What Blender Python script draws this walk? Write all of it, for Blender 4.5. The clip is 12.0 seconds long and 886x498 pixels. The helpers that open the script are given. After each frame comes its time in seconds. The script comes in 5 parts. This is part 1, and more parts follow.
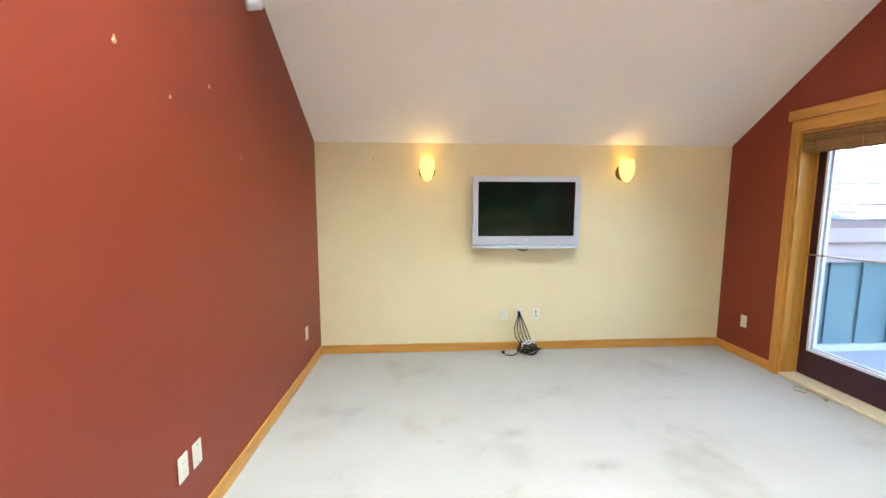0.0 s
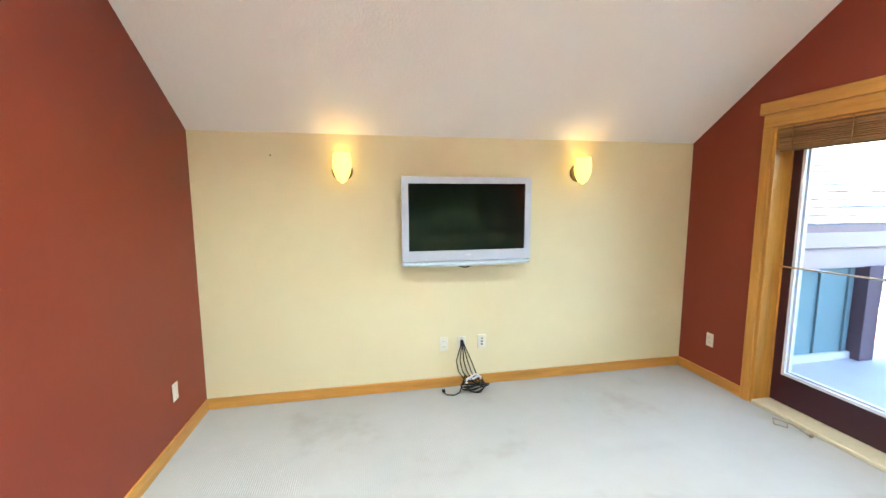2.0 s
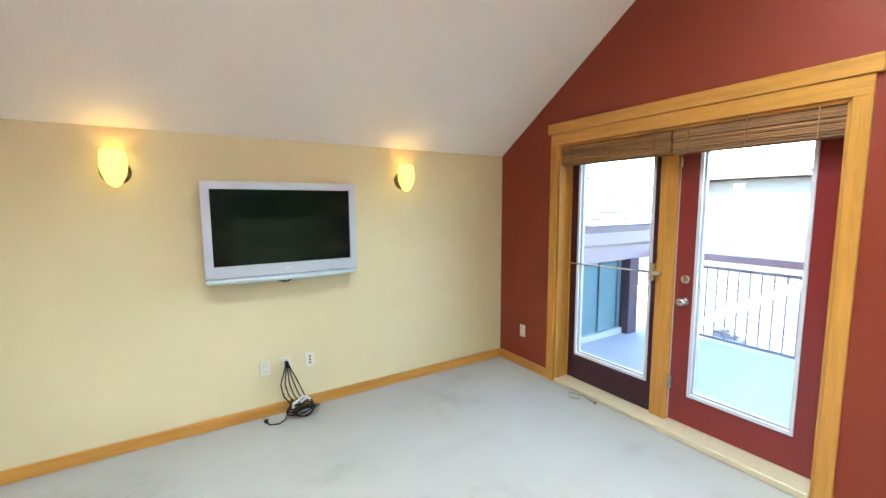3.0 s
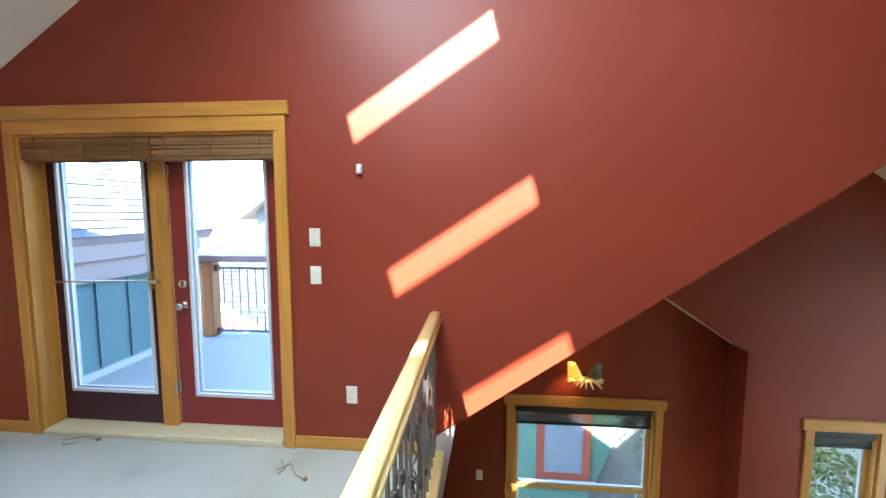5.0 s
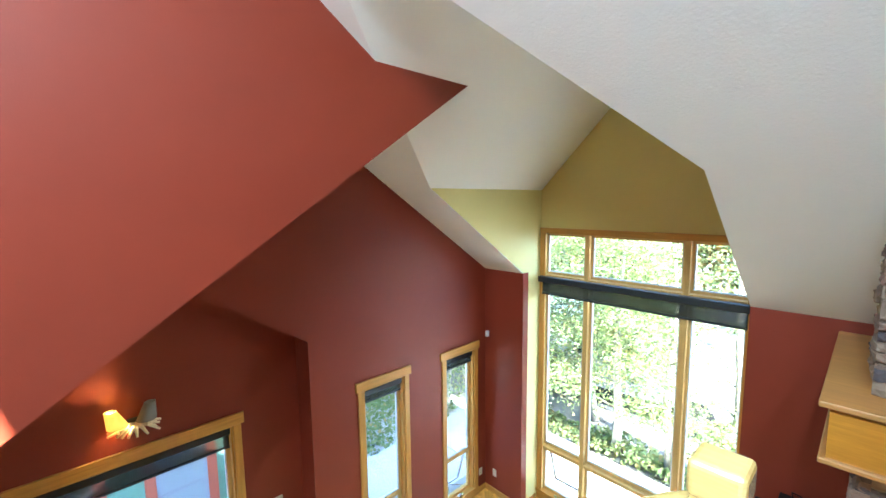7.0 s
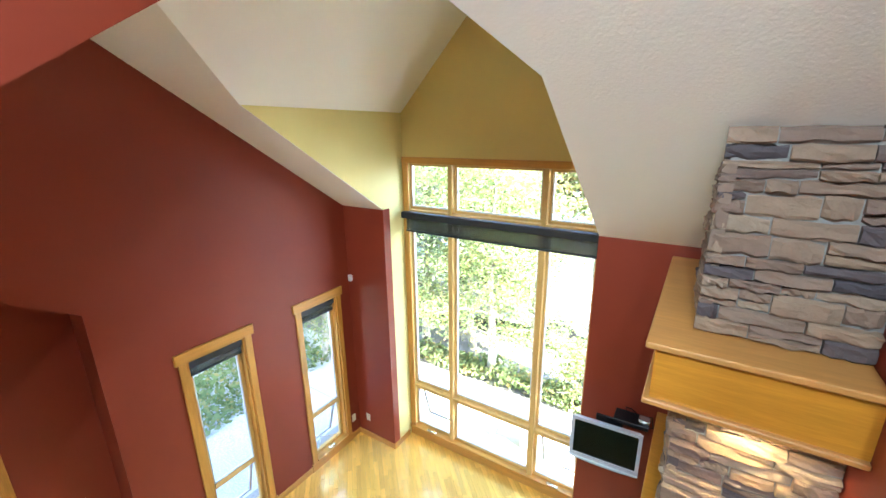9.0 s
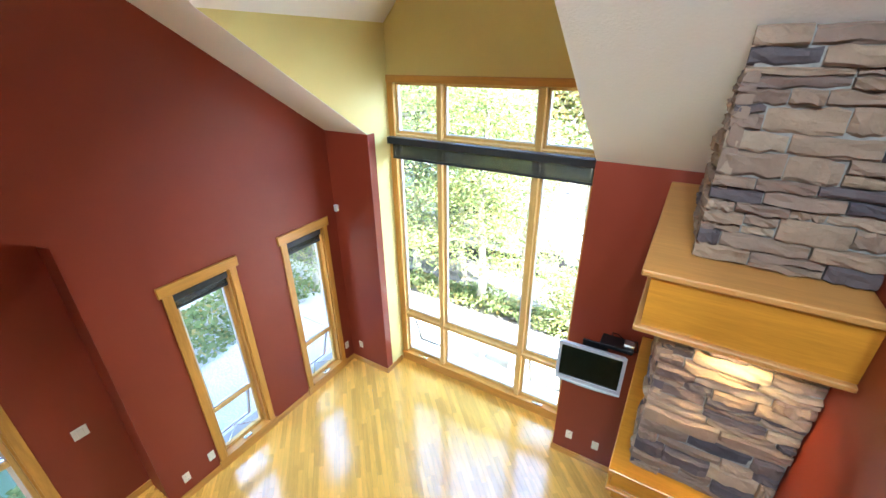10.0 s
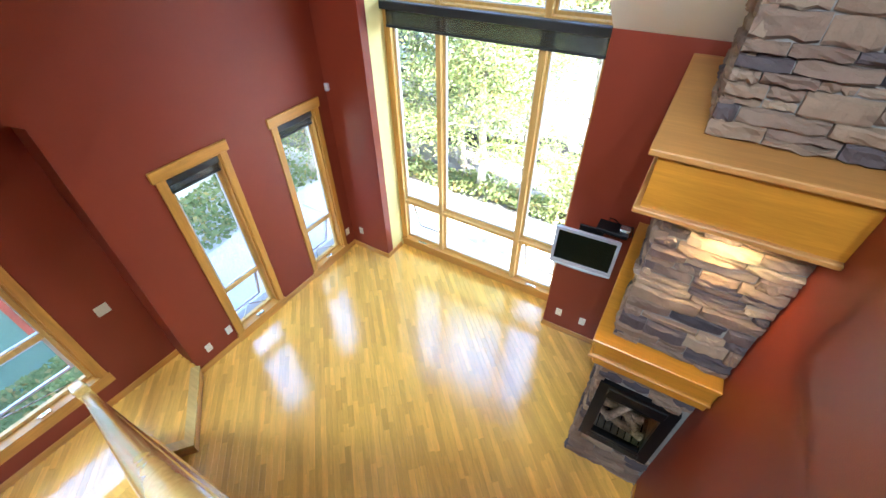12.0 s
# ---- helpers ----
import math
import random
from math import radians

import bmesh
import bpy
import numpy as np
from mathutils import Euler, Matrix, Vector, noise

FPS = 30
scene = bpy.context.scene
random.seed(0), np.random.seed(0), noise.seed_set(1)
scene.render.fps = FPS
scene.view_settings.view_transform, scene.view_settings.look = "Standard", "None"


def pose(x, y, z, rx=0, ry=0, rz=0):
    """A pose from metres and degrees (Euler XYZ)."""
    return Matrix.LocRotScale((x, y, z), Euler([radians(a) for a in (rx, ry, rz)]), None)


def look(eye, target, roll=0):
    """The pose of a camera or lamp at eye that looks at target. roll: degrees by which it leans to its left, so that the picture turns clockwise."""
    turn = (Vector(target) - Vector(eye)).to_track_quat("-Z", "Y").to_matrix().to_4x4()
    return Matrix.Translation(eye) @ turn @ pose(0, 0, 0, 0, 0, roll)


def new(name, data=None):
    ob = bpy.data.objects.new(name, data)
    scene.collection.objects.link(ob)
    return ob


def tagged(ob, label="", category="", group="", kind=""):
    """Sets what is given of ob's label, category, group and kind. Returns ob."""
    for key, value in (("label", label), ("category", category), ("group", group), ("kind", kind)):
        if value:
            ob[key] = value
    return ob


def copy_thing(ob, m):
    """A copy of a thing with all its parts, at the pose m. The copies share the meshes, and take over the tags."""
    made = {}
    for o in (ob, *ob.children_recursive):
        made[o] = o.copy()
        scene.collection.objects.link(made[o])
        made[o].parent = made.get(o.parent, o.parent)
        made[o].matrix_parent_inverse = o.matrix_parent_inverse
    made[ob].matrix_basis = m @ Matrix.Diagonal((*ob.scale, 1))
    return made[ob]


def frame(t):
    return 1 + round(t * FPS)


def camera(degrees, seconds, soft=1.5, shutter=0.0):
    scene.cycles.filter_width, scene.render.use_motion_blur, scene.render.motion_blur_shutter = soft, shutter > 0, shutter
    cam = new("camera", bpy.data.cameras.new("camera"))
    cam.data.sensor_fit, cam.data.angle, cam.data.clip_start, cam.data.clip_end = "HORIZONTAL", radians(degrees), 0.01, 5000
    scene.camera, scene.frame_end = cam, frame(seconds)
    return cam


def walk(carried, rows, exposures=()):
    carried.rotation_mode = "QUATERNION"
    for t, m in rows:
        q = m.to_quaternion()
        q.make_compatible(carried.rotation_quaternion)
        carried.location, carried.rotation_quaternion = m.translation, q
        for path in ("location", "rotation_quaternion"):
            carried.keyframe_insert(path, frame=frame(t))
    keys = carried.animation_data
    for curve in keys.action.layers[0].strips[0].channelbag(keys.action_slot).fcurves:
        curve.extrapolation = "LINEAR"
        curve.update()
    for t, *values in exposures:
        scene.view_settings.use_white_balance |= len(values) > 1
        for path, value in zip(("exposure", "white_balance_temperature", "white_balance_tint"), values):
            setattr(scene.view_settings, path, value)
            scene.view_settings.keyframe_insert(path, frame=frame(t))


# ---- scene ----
cam = camera(94.9, 12.0)
PATH = [
    (0, (-0.049, 0.264, 1.502), (0.085, 2.246, 1.265), 0.1),
    (0.5, (-0.059, 0.512, 1.507), (0.076, 2.493, 1.27), 0.0),
    (1, (-0.052, 0.727, 1.51), (0.131, 2.704, 1.267), 0.1),
    (1.5, (0.066, 0.92, 1.55), (0.307, 2.889, 1.294), -0.1),
    (2, (0.185, 1.014, 1.566), (0.578, 2.96, 1.319), -0.2),
    (2.5, (0.311, 1.048, 1.593), (1.02, 2.901, 1.344), -0.2),
    (2.7, (0.349, 1.049, 1.578), (1.197, 2.845, 1.346), -0.3),
    (4.3, (0.578, 0.703, 1.553), (2.41, 1.483, 1.364), 0.7),
    (4.5, (0.595, 0.631, 1.542), (2.493, 1.235, 1.367), 0.3),
    (5, (0.615, 0.401, 1.569), (2.598, 0.579, 1.382), 0.1),
    (5.5, (0.639, 0.201, 1.595), (2.609, -0.077, 1.395), 0.0),
    (6, (0.673, -0.017, 1.604), (2.532, -0.726, 1.405), -0.1),
    (6.5, (0.695, -0.224, 1.609), (2.374, -1.294, 1.412), -0.2),
    (7, (0.71, -0.4, 1.647), (2.158, -1.759, 1.417), -0.7),
    (7.5, (0.645, -0.638, 1.64), (1.921, -2.157, 1.391), -0.8),
    (7.7, (0.628, -0.705, 1.647), (1.844, -2.269, 1.374), -1.1),
    (9.3, (0.743, -1.284, 1.541), (1.751, -2.887, 0.897), -0.7),
    (9.5, (0.756, -1.309, 1.52), (1.745, -2.896, 0.813), -0.7),
    (10, (0.77, -1.338, 1.495), (1.71, -2.875, 0.625), -0.6),
    (10.5, (0.769, -1.346, 1.476), (1.664, -2.815, 0.456), -0.5),
    (11, (0.769, -1.349, 1.459), (1.619, -2.752, 0.314), -0.5),
    (11.5, (0.771, -1.349, 1.442), (1.585, -2.686, 0.198), -0.5),
    (12, (0.771, -1.352, 1.438), (1.558, -2.635, 0.121), -0.6),
]
walk(cam, [(t, look(eye, target, roll)) for t, eye, target, roll in PATH], [(0.0, 4.4, 6250, 11), (1.5, 4.6, 6150, 9), (2.5, 4.5, 6000, 6), (4.5, 3.92, 5750, 3), (6.0, 4.02, 5000, 1), (7.5, 4.5, 5350, 3), (9.5, 4.55, 5700, 8), (12.0, 4.46, 5700, 12)])
# ---- light ----
SUN_DIR = Vector((1.0, -0.25, -0.95)).normalized()
world = bpy.data.worlds.new("world")
scene.world = world
world.use_nodes = True
wn = world.node_tree
sky = wn.nodes.new("ShaderNodeTexSky")
sky.sky_type = "NISHITA"
sky.sun_disc = False
sky.sun_elevation = math.asin(-SUN_DIR.z)
sky.sun_rotation = math.atan2(-SUN_DIR.x, -SUN_DIR.y)
wn.links.new(sky.outputs[0], wn.nodes["Background"].inputs[0])
wn.nodes["Background"].inputs[1].default_value = 0.15
sun_data = bpy.data.lights.new("sun", "SUN")
sun_data.energy, sun_data.angle, sun_data.color = 4.4, radians(0.6), (1.0, 0.88, 0.70)
sun = new("sun", sun_data)
sun.matrix_world = look((0, 0, 30), Vector((0, 0, 30)) + SUN_DIR)


def sky_panel(name, eye, target, w, h, watts, color=(0.93, 0.97, 1.0)):
    d = bpy.data.lights.new(name, "AREA")
    d.shape, d.size, d.size_y, d.energy, d.color = "RECTANGLE", w, h, watts, color
    ob = new(name, d)
    ob.matrix_world = look(eye, target)
    return ob


SKYLIGHTS = [(1.30, 1.205), (0.305, 1.207), (-0.69, 1.12)]
for sx, sy in SKYLIGHTS:
    sz = 2.04 + 0.667 * (4.19 - sy)
    sky_panel("skylight_sky", (sx, sy, sz + 0.06), (sx, sy - 0.667, sz - 0.94), 0.2, 1.05, 8.6, (0.82, 0.95, 1.0))


def bulb(name, at, watts, color=(1.0, 0.68, 0.26), radius=0.03):
    d = bpy.data.lights.new(name, "POINT")
    d.energy, d.color, d.shadow_soft_size = watts, color, radius
    ob = new(name, d)
    ob.location = at
    return ob


bulb("sconce_bulb", (0.06, 4.10, 1.84), 0.042)
bulb("sconce_bulb", (1.985, 4.10, 1.84), 0.042)
bulb("antler_bulb", (4.76, -0.59, -0.04), 1.5)
d = bpy.data.lights.new("mantel_downlight", "SPOT")
d.energy, d.color, d.spot_size, d.spot_blend, d.shadow_soft_size = 1.5, (1.0, 0.66, 0.24), radians(150), 1.0, 0.045
new("mantel_downlight", d).matrix_world = look((0.36, -3.29, 0.225), (0.38, -3.40, -0.8))


# ---- materials ----
def material(name):
    m = bpy.data.materials.new(name)
    m.use_nodes = True
    return m, m.node_tree.nodes, m.node_tree.links, m.node_tree.nodes["Principled BSDF"]


def ramp(n, stops):
    r = n.new("ShaderNodeValToRGB")
    while len(r.color_ramp.elements) < len(stops):
        r.color_ramp.elements.new(0.5)
    for e, (p, c) in zip(r.color_ramp.elements, stops):
        e.position, e.color = p, (*c, 1)
    return r


def coords(n, l, scale=(1, 1, 1), rot=(0, 0, 0), space="Object"):
    tc, mp = n.new("ShaderNodeTexCoord"), n.new("ShaderNodeMapping")
    mp.inputs["Scale"].default_value = scale
    mp.inputs["Rotation"].default_value = rot
    l.new(tc.outputs[space], mp.inputs[0])
    return mp.outputs[0]


def noise_node(n, l, vec, scale, detail=3, rough=0.55):
    t = n.new("ShaderNodeTexNoise")
    t.inputs["Scale"].default_value, t.inputs["Detail"].default_value, t.inputs["Roughness"].default_value = scale, detail, rough
    l.new(vec, t.inputs["Vector"])
    return t


def bump(n, l, b, height, strength, dist=0.01):
    k = n.new("ShaderNodeBump")
    k.inputs["Strength"].default_value, k.inputs["Distance"].default_value = strength, dist
    l.new(height, k.inputs["Height"])
    l.new(k.outputs[0], b.inputs["Normal"])


def mul(c, k):
    return tuple(min(1.0, v * k) for v in c)


def paint(name, color, rough=0.5, vary=0.06, peel=0.12, scale=160, big=1.2):
    """Rolled wall paint: faint cloudiness and an orange-peel relief."""
    m, n, l, b = material(name)
    v = coords(n, l)
    big_n = noise_node(n, l, v, big, 4)
    r = ramp(n, [(0.3, mul(color, 1 - vary)), (0.7, mul(color, 1 + vary))])
    l.new(big_n.outputs["Fac"], r.inputs[0])
    l.new(r.outputs[0], b.inputs["Base Color"])
    fine = noise_node(n, l, v, scale, 2)
    bump(n, l, b, fine.outputs["Fac"], peel, 0.004)
    b.inputs["Roughness"].default_value = rough
    return m


def wood(name, color, axis="x", rough=0.35, scale=1.0, dark=0.62, random_by=0.0, coat=0.0):
    m, n, l, b = material(name)
    s = {"x": (0.7, 9, 9), "y": (9, 0.7, 9), "z": (9, 9, 0.7)}[axis]
    v = coords(n, l, tuple(k * scale for k in s))
    off = v
    if random_by:
        oi, add = n.new("ShaderNodeObjectInfo"), n.new("ShaderNodeVectorMath")
        add.operation = "MULTIPLY_ADD"
        l.new(v, add.inputs[0])
        add.inputs[1].default_value = (1, 1, 1)
        sc = n.new("ShaderNodeMath")
        sc.operation = "MULTIPLY"
        sc.inputs[1].default_value = 37.0
        l.new(oi.outputs["Random"], sc.inputs[0])
        l.new(sc.outputs[0], add.inputs[2])
        off = add.outputs[0]
    g = noise_node(n, l, off, 2.2, 6, 0.6)
    g.inputs["Distortion"].default_value = 0.6
    fine = noise_node(n, l, off, 14, 3, 0.6)
    r = ramp(n, [(0.28, mul(color, dark)), (0.5, color), (0.72, mul(color, 1.18))])
    l.new(g.outputs["Fac"], r.inputs[0])
    mix = n.new("ShaderNodeMixRGB")
    mix.blend_type = "MULTIPLY"
    mix.inputs[0].default_value = 0.25
    fr = ramp(n, [(0.35, (0.6, 0.55, 0.5)), (0.65, (1, 1, 1))])
    l.new(fine.outputs["Fac"], fr.inputs[0])
    l.new(r.outputs[0], mix.inputs[1])
    l.new(fr.outputs[0], mix.inputs[2])
    out = mix.outputs[0]
    if random_by:
        hs = n.new("ShaderNodeHueSaturation")
        mr = n.new("ShaderNodeMapRange")
        mr.inputs["To Min"].default_value, mr.inputs["To Max"].default_value = 1 - random_by, 1 + random_by
        l.new(oi.outputs["Random"], mr.inputs["Value"])
        l.new(mr.outputs[0], hs.inputs["Value"])
        l.new(out, hs.inputs["Color"])
        out = hs.outputs[0]
    l.new(out, b.inputs["Base Color"])
    b.inputs["Roughness"].default_value = rough
    b.inputs["Coat Weight"].default_value = coat
    b.inputs["Coat Roughness"].default_value = 0.14
    b.inputs["Coat IOR"].default_value = 1.75
    bump(n, l, b, fine.outputs["Fac"], 0.02 if coat > 0.8 else 0.06, 0.003)
    return m


def plain(name, color, rough=0.5, metal=0.0, vary=0.05, scale=30, bumpy=0.03):
    m, n, l, b = material(name)
    v = coords(n, l)
    t = noise_node(n, l, v, scale, 3)
    r = ramp(n, [(0.3, mul(color, 1 - vary)), (0.7, mul(color, 1 + vary))])
    l.new(t.outputs["Fac"], r.inputs[0])
    l.new(r.outputs[0], b.inputs["Base Color"])
    b.inputs["Roughness"].default_value, b.inputs["Metallic"].default_value = rough, metal
    if bumpy:
        bump(n, l, b, t.outputs["Fac"], bumpy, 0.002)
    return m


def glow(name, color, strength, base=(0.9, 0.8, 0.6)):
    m, n, l, b = material(name)
    b.inputs["Base Color"].default_value = (*base, 1)
    b.inputs["Emission Color"].default_value = (*color, 1)
    b.inputs["Emission Strength"].default_value = strength
    return m


def glass_material(name, clear):
    m, n, l, b = material(name)
    b.inputs["Transmission Weight"].default_value = 1.0
    b.inputs["Roughness"].default_value = 0.0
    b.inputs["IOR"].default_value = 1.05
    b.inputs["Base Color"].default_value = (clear * 0.98, clear, clear, 1)
    return m


def carpet_material():
    m, n, l, b = material("carpet")
    v = coords(n, l)
    w = n.new("ShaderNodeTexWave")
    w.bands_direction = "X"
    w.inputs["Scale"].default_value, w.inputs["Distortion"].default_value, w.inputs["Detail"].default_value = 26, 0.6, 1
    l.new(v, w.inputs["Vector"])
    fine = noise_node(n, l, v, 260, 2, 0.7)
    stain = noise_node(n, l, v, 1.5, 4, 0.6)
    r = ramp(n, [(0.28, (0.325, 0.303, 0.25)), (0.44, (0.385, 0.372, 0.325)), (0.7, (0.41, 0.397, 0.35))])
    l.new(stain.outputs["Fac"], r.inputs[0])
    out = r.outputs[0]
    for cx, cy, rx, ry, k in ((1.0, 2.35, 0.22, 0.10, 0.55), (0.56, 2.72, 0.20, 0.09, 0.4), (0.1, 2.65, 0.05, 0.03, 0.35), (1.9, 3.1, 0.5, 0.12, 0.14)):
        mp = n.new("ShaderNodeMapping")
        mp.vector_type = "TEXTURE"
        mp.inputs["Location"].default_value = (cx, cy, 0)
        mp.inputs["Scale"].default_value = (rx, ry, 1)
        l.new(v, mp.inputs[0])
        wob = noise_node(n, l, v, 9, 3)
        sub = n.new("ShaderNodeVectorMath")
        sub.operation = "MULTIPLY_ADD"
        l.new(wob.outputs["Color"], sub.inputs[0])
        sub.inputs[1].default_value = (0.9, 0.9, 0)
        l.new(mp.outputs[0], sub.inputs[2])
        gr = n.new("ShaderNodeTexGradient")
        gr.gradient_type = "QUADRATIC_SPHERE"
        off = n.new("ShaderNodeVectorMath")
        off.inputs[1].default_value = (-0.45, -0.45, 0)
        l.new(sub.outputs[0], off.inputs[0])
        l.new(off.outputs[0], gr.inputs[0])
        mx = n.new("ShaderNodeMixRGB")
        mx.inputs[2].default_value = (0.22, 0.19, 0.15, 1)
        sc = n.new("ShaderNodeMath")
        sc.operation = "MULTIPLY"
        sc.inputs[1].default_value = k
        l.new(gr.outputs["Fac"], sc.inputs[0])
        l.new(sc.outputs[0], mx.inputs[0])
        l.new(out, mx.inputs[1])
        out = mx.outputs[0]
    l.new(out, b.inputs["Base Color"])
    add = n.new("ShaderNodeMath")
    l.new(w.outputs["Fac"], add.inputs[0])
    l.new(fine.outputs["Fac"], add.inputs[1])
    bump(n, l, b, add.outputs[0], 0.13, 0.004)
    b.inputs["Roughness"].default_value = 0.95
    return m


def stone_material():
    m, n, l, b = material("ledge_stone")
    v = coords(n, l)
    oi = n.new("ShaderNodeObjectInfo")
    r = ramp(n, [(0.0, (0.07, 0.06, 0.068)), (0.15, (0.115, 0.086, 0.085)), (0.26, (0.21, 0.138, 0.10)), (0.5, (0.32, 0.22, 0.142)), (0.72, (0.22, 0.146, 0.108)), (1.0, (0.39, 0.285, 0.19))])
    l.new(oi.outputs["Random"], r.inputs[0])
    big = noise_node(n, l, v, 9, 5, 0.65)
    mr = ramp(n, [(0.3, (0.7, 0.7, 0.7)), (0.7, (1.0, 1.0, 1.0))])
    l.new(big.outputs["Fac"], mr.inputs[0])
    mx = n.new("ShaderNodeMixRGB")
    mx.blend_type = "MULTIPLY"
    mx.inputs[0].default_value = 0.8
    l.new(r.outputs[0], mx.inputs[1])
    l.new(mr.outputs[0], mx.inputs[2])
    l.new(mx.outputs[0], b.inputs["Base Color"])
    fine = noise_node(n, l, v, 45, 5, 0.7)
    bump(n, l, b, fine.outputs["Fac"], 0.75, 0.012)
    b.inputs["Roughness"].default_value = 0.8
    return m


def leaf_material(name, a, c):
    m, n, l, b = material(name)
    g = n.new("ShaderNodeNewGeometry")
    r = ramp(n, [(0.0, a), (0.8, c), (1.0, (c[0] * 1.7, c[1] * 1.05, c[2]))])
    l.new(g.outputs["Random Per Island"], r.inputs[0])
    l.new(r.outputs[0], b.inputs["Base Color"])
    b.inputs["Roughness"].default_value = 0.55
    tr = n.new("ShaderNodeBsdfTranslucent")
    l.new(r.outputs[0], tr.inputs[0])
    ms = n.new("ShaderNodeMixShader")
    ms.inputs[0].default_value = 0.6
    l.new(b.outputs[0], ms.inputs[1])
    l.new(tr.outputs[0], ms.inputs[2])
    l.new(ms.outputs[0], n["Material Output"].inputs[0])
    return m


def screen_fabric():
    m, n, l, b = material("solar_screen")
    b.inputs["Base Color"].default_value = (0.02, 0.025, 0.022, 1)
    tr = n.new("ShaderNodeBsdfTransparent")
    ms = n.new("ShaderNodeMixShader")
    ms.inputs[0].default_value = 0.22
    l.new(b.outputs[0], ms.inputs[1])
    l.new(tr.outputs[0], ms.inputs[2])
    l.new(ms.outputs[0], n["Material Output"].inputs[0])
    return m


def shingle_material(name, a, c):
    m, n, l, b = material(name)
    oi = n.new("ShaderNodeNewGeometry")
    r = ramp(n, [(0.0, a), (1.0, c)])
    l.new(oi.outputs["Random Per Island"], r.inputs[0])
    v = coords(n, l)
    t = noise_node(n, l, v, 60, 3)
    l.new(r.outputs[0], b.inputs["Base Color"])
    bump(n, l, b, t.outputs["Fac"], 0.4, 0.01)
    b.inputs["Roughness"].default_value = 0.9
    return m


RED = paint("brick_red_paint", (0.205, 0.032, 0.0135), rough=0.44, vary=0.05)
RED.node_tree.nodes["Principled BSDF"].inputs["Specular IOR Level"].default_value = 0.36
CREAM = paint("khaki_cream_paint", (0.65, 0.565, 0.33), rough=0.5, vary=0.03)
OCHRE = paint("ochre_paint", (0.64, 0.51, 0.17), rough=0.5, vary=0.03)
CEIL = paint("textured_ceiling_white", (0.84, 0.82, 0.765), rough=0.8, vary=0.02, peel=0.38, scale=60, big=0.6)
TRIM_X = wood("fir_trim_x", (0.51, 0.242, 0.04), "x", 0.34, dark=0.76)
TRIM_Y = wood("fir_trim_y", (0.51, 0.242, 0.04), "y", 0.34, dark=0.76)
TRIM_Z = wood("fir_trim_z", (0.51, 0.242, 0.04), "z", 0.34, dark=0.76)
FIR_PALE = wood("pale_fir_sash", (0.62, 0.39, 0.12), "z", 0.36, dark=0.85)
BAY_SIDE = paint("bay_cream_paint", (0.70, 0.61, 0.24), rough=0.5, vary=0.03)
MAPLE_X = wood("honey_mantel_wood", (0.50, 0.215, 0.02), "x", 0.3, dark=0.9, coat=0.3)
OAK = wood("oak_strip", (0.84, 0.49, 0.095), "x", 0.22, scale=1.6, dark=0.9, random_by=0.17, coat=1.0)
OAK_PALE = wood("pale_oak_rail", (0.80, 0.63, 0.27), "x", 0.34, dark=0.9, coat=0.25)
OAK_GLOSS = wood("glossy_oak_stair_rail", (0.70, 0.50, 0.165), "x", 0.2, dark=0.84, coat=1.0)
CARPET = carpet_material()
STONE = stone_material()
MORTAR = plain("mortar", (0.24, 0.225, 0.205), 0.95, vary=0.15, scale=40, bumpy=0.4)
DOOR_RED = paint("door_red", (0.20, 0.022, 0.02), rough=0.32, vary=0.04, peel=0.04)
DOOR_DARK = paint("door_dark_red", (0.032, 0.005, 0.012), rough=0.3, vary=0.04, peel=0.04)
MAPLE_TOP = wood("brown_shelf_wood", (0.45, 0.215, 0.055), "x", 0.42, dark=0.92)
WHITE_V = plain("white_vinyl", (0.60, 0.61, 0.64), 0.4, vary=0.02)
PLATE = plain("ivory_plastic", (0.66, 0.62, 0.50), 0.35, vary=0.02, bumpy=0)
DARK_SLOT = plain("dark_slot", (0.03, 0.03, 0.03), 0.5, bumpy=0)
IRON = plain("wrought_iron", (0.20, 0.18, 0.17), 0.33, 0.85, vary=0.2, scale=90, bumpy=0.15)
CHROME = plain("satin_nickel", (0.62, 0.60, 0.56), 0.22, 1.0, bumpy=0)
SILVER = plain("silver_plastic", (0.47, 0.50, 0.56), 0.32, 0.12, vary=0.02, bumpy=0)
BLACK = plain("black_plastic", (0.006, 0.006, 0.007), 0.42, bumpy=0)
BLACK.node_tree.nodes["Principled BSDF"].inputs["Specular IOR Level"].default_value = 0.25
SCREEN = plain("tv_screen", (0.002, 0.007, 0.005), 0.12, vary=0.0, bumpy=0)
SCREEN.node_tree.nodes["Principled BSDF"].inputs["IOR"].default_value = 1.3
SHADE_BLK = plain("black_shade_cassette", (0.018, 0.02, 0.02), 0.5)
SCREEN_FAB = screen_fabric()
GLASS = glass_material("window_glass", 0.97)
DOOR_GLASS = glass_material("tinted_door_glass", 0.84)
BAMBOO = wood("bamboo_slat", (0.27, 0.135, 0.048), "y", 0.6, scale=2, dark=0.5, random_by=0.3)
SILL_STRIP = plain("pale_threshold", (0.58, 0.50, 0.33), 0.5)
RAIL_GREY = plain("grey_rail_metal", (0.30, 0.30, 0.33), 0.5, 0.3, vary=0.1)
CONCRETE = plain("pale_deck_coating", (0.42, 0.425, 0.43), 0.8, vary=0.06, scale=3)
TEAL = paint("teal_siding", (0.16, 0.26, 0.27), rough=0.7)
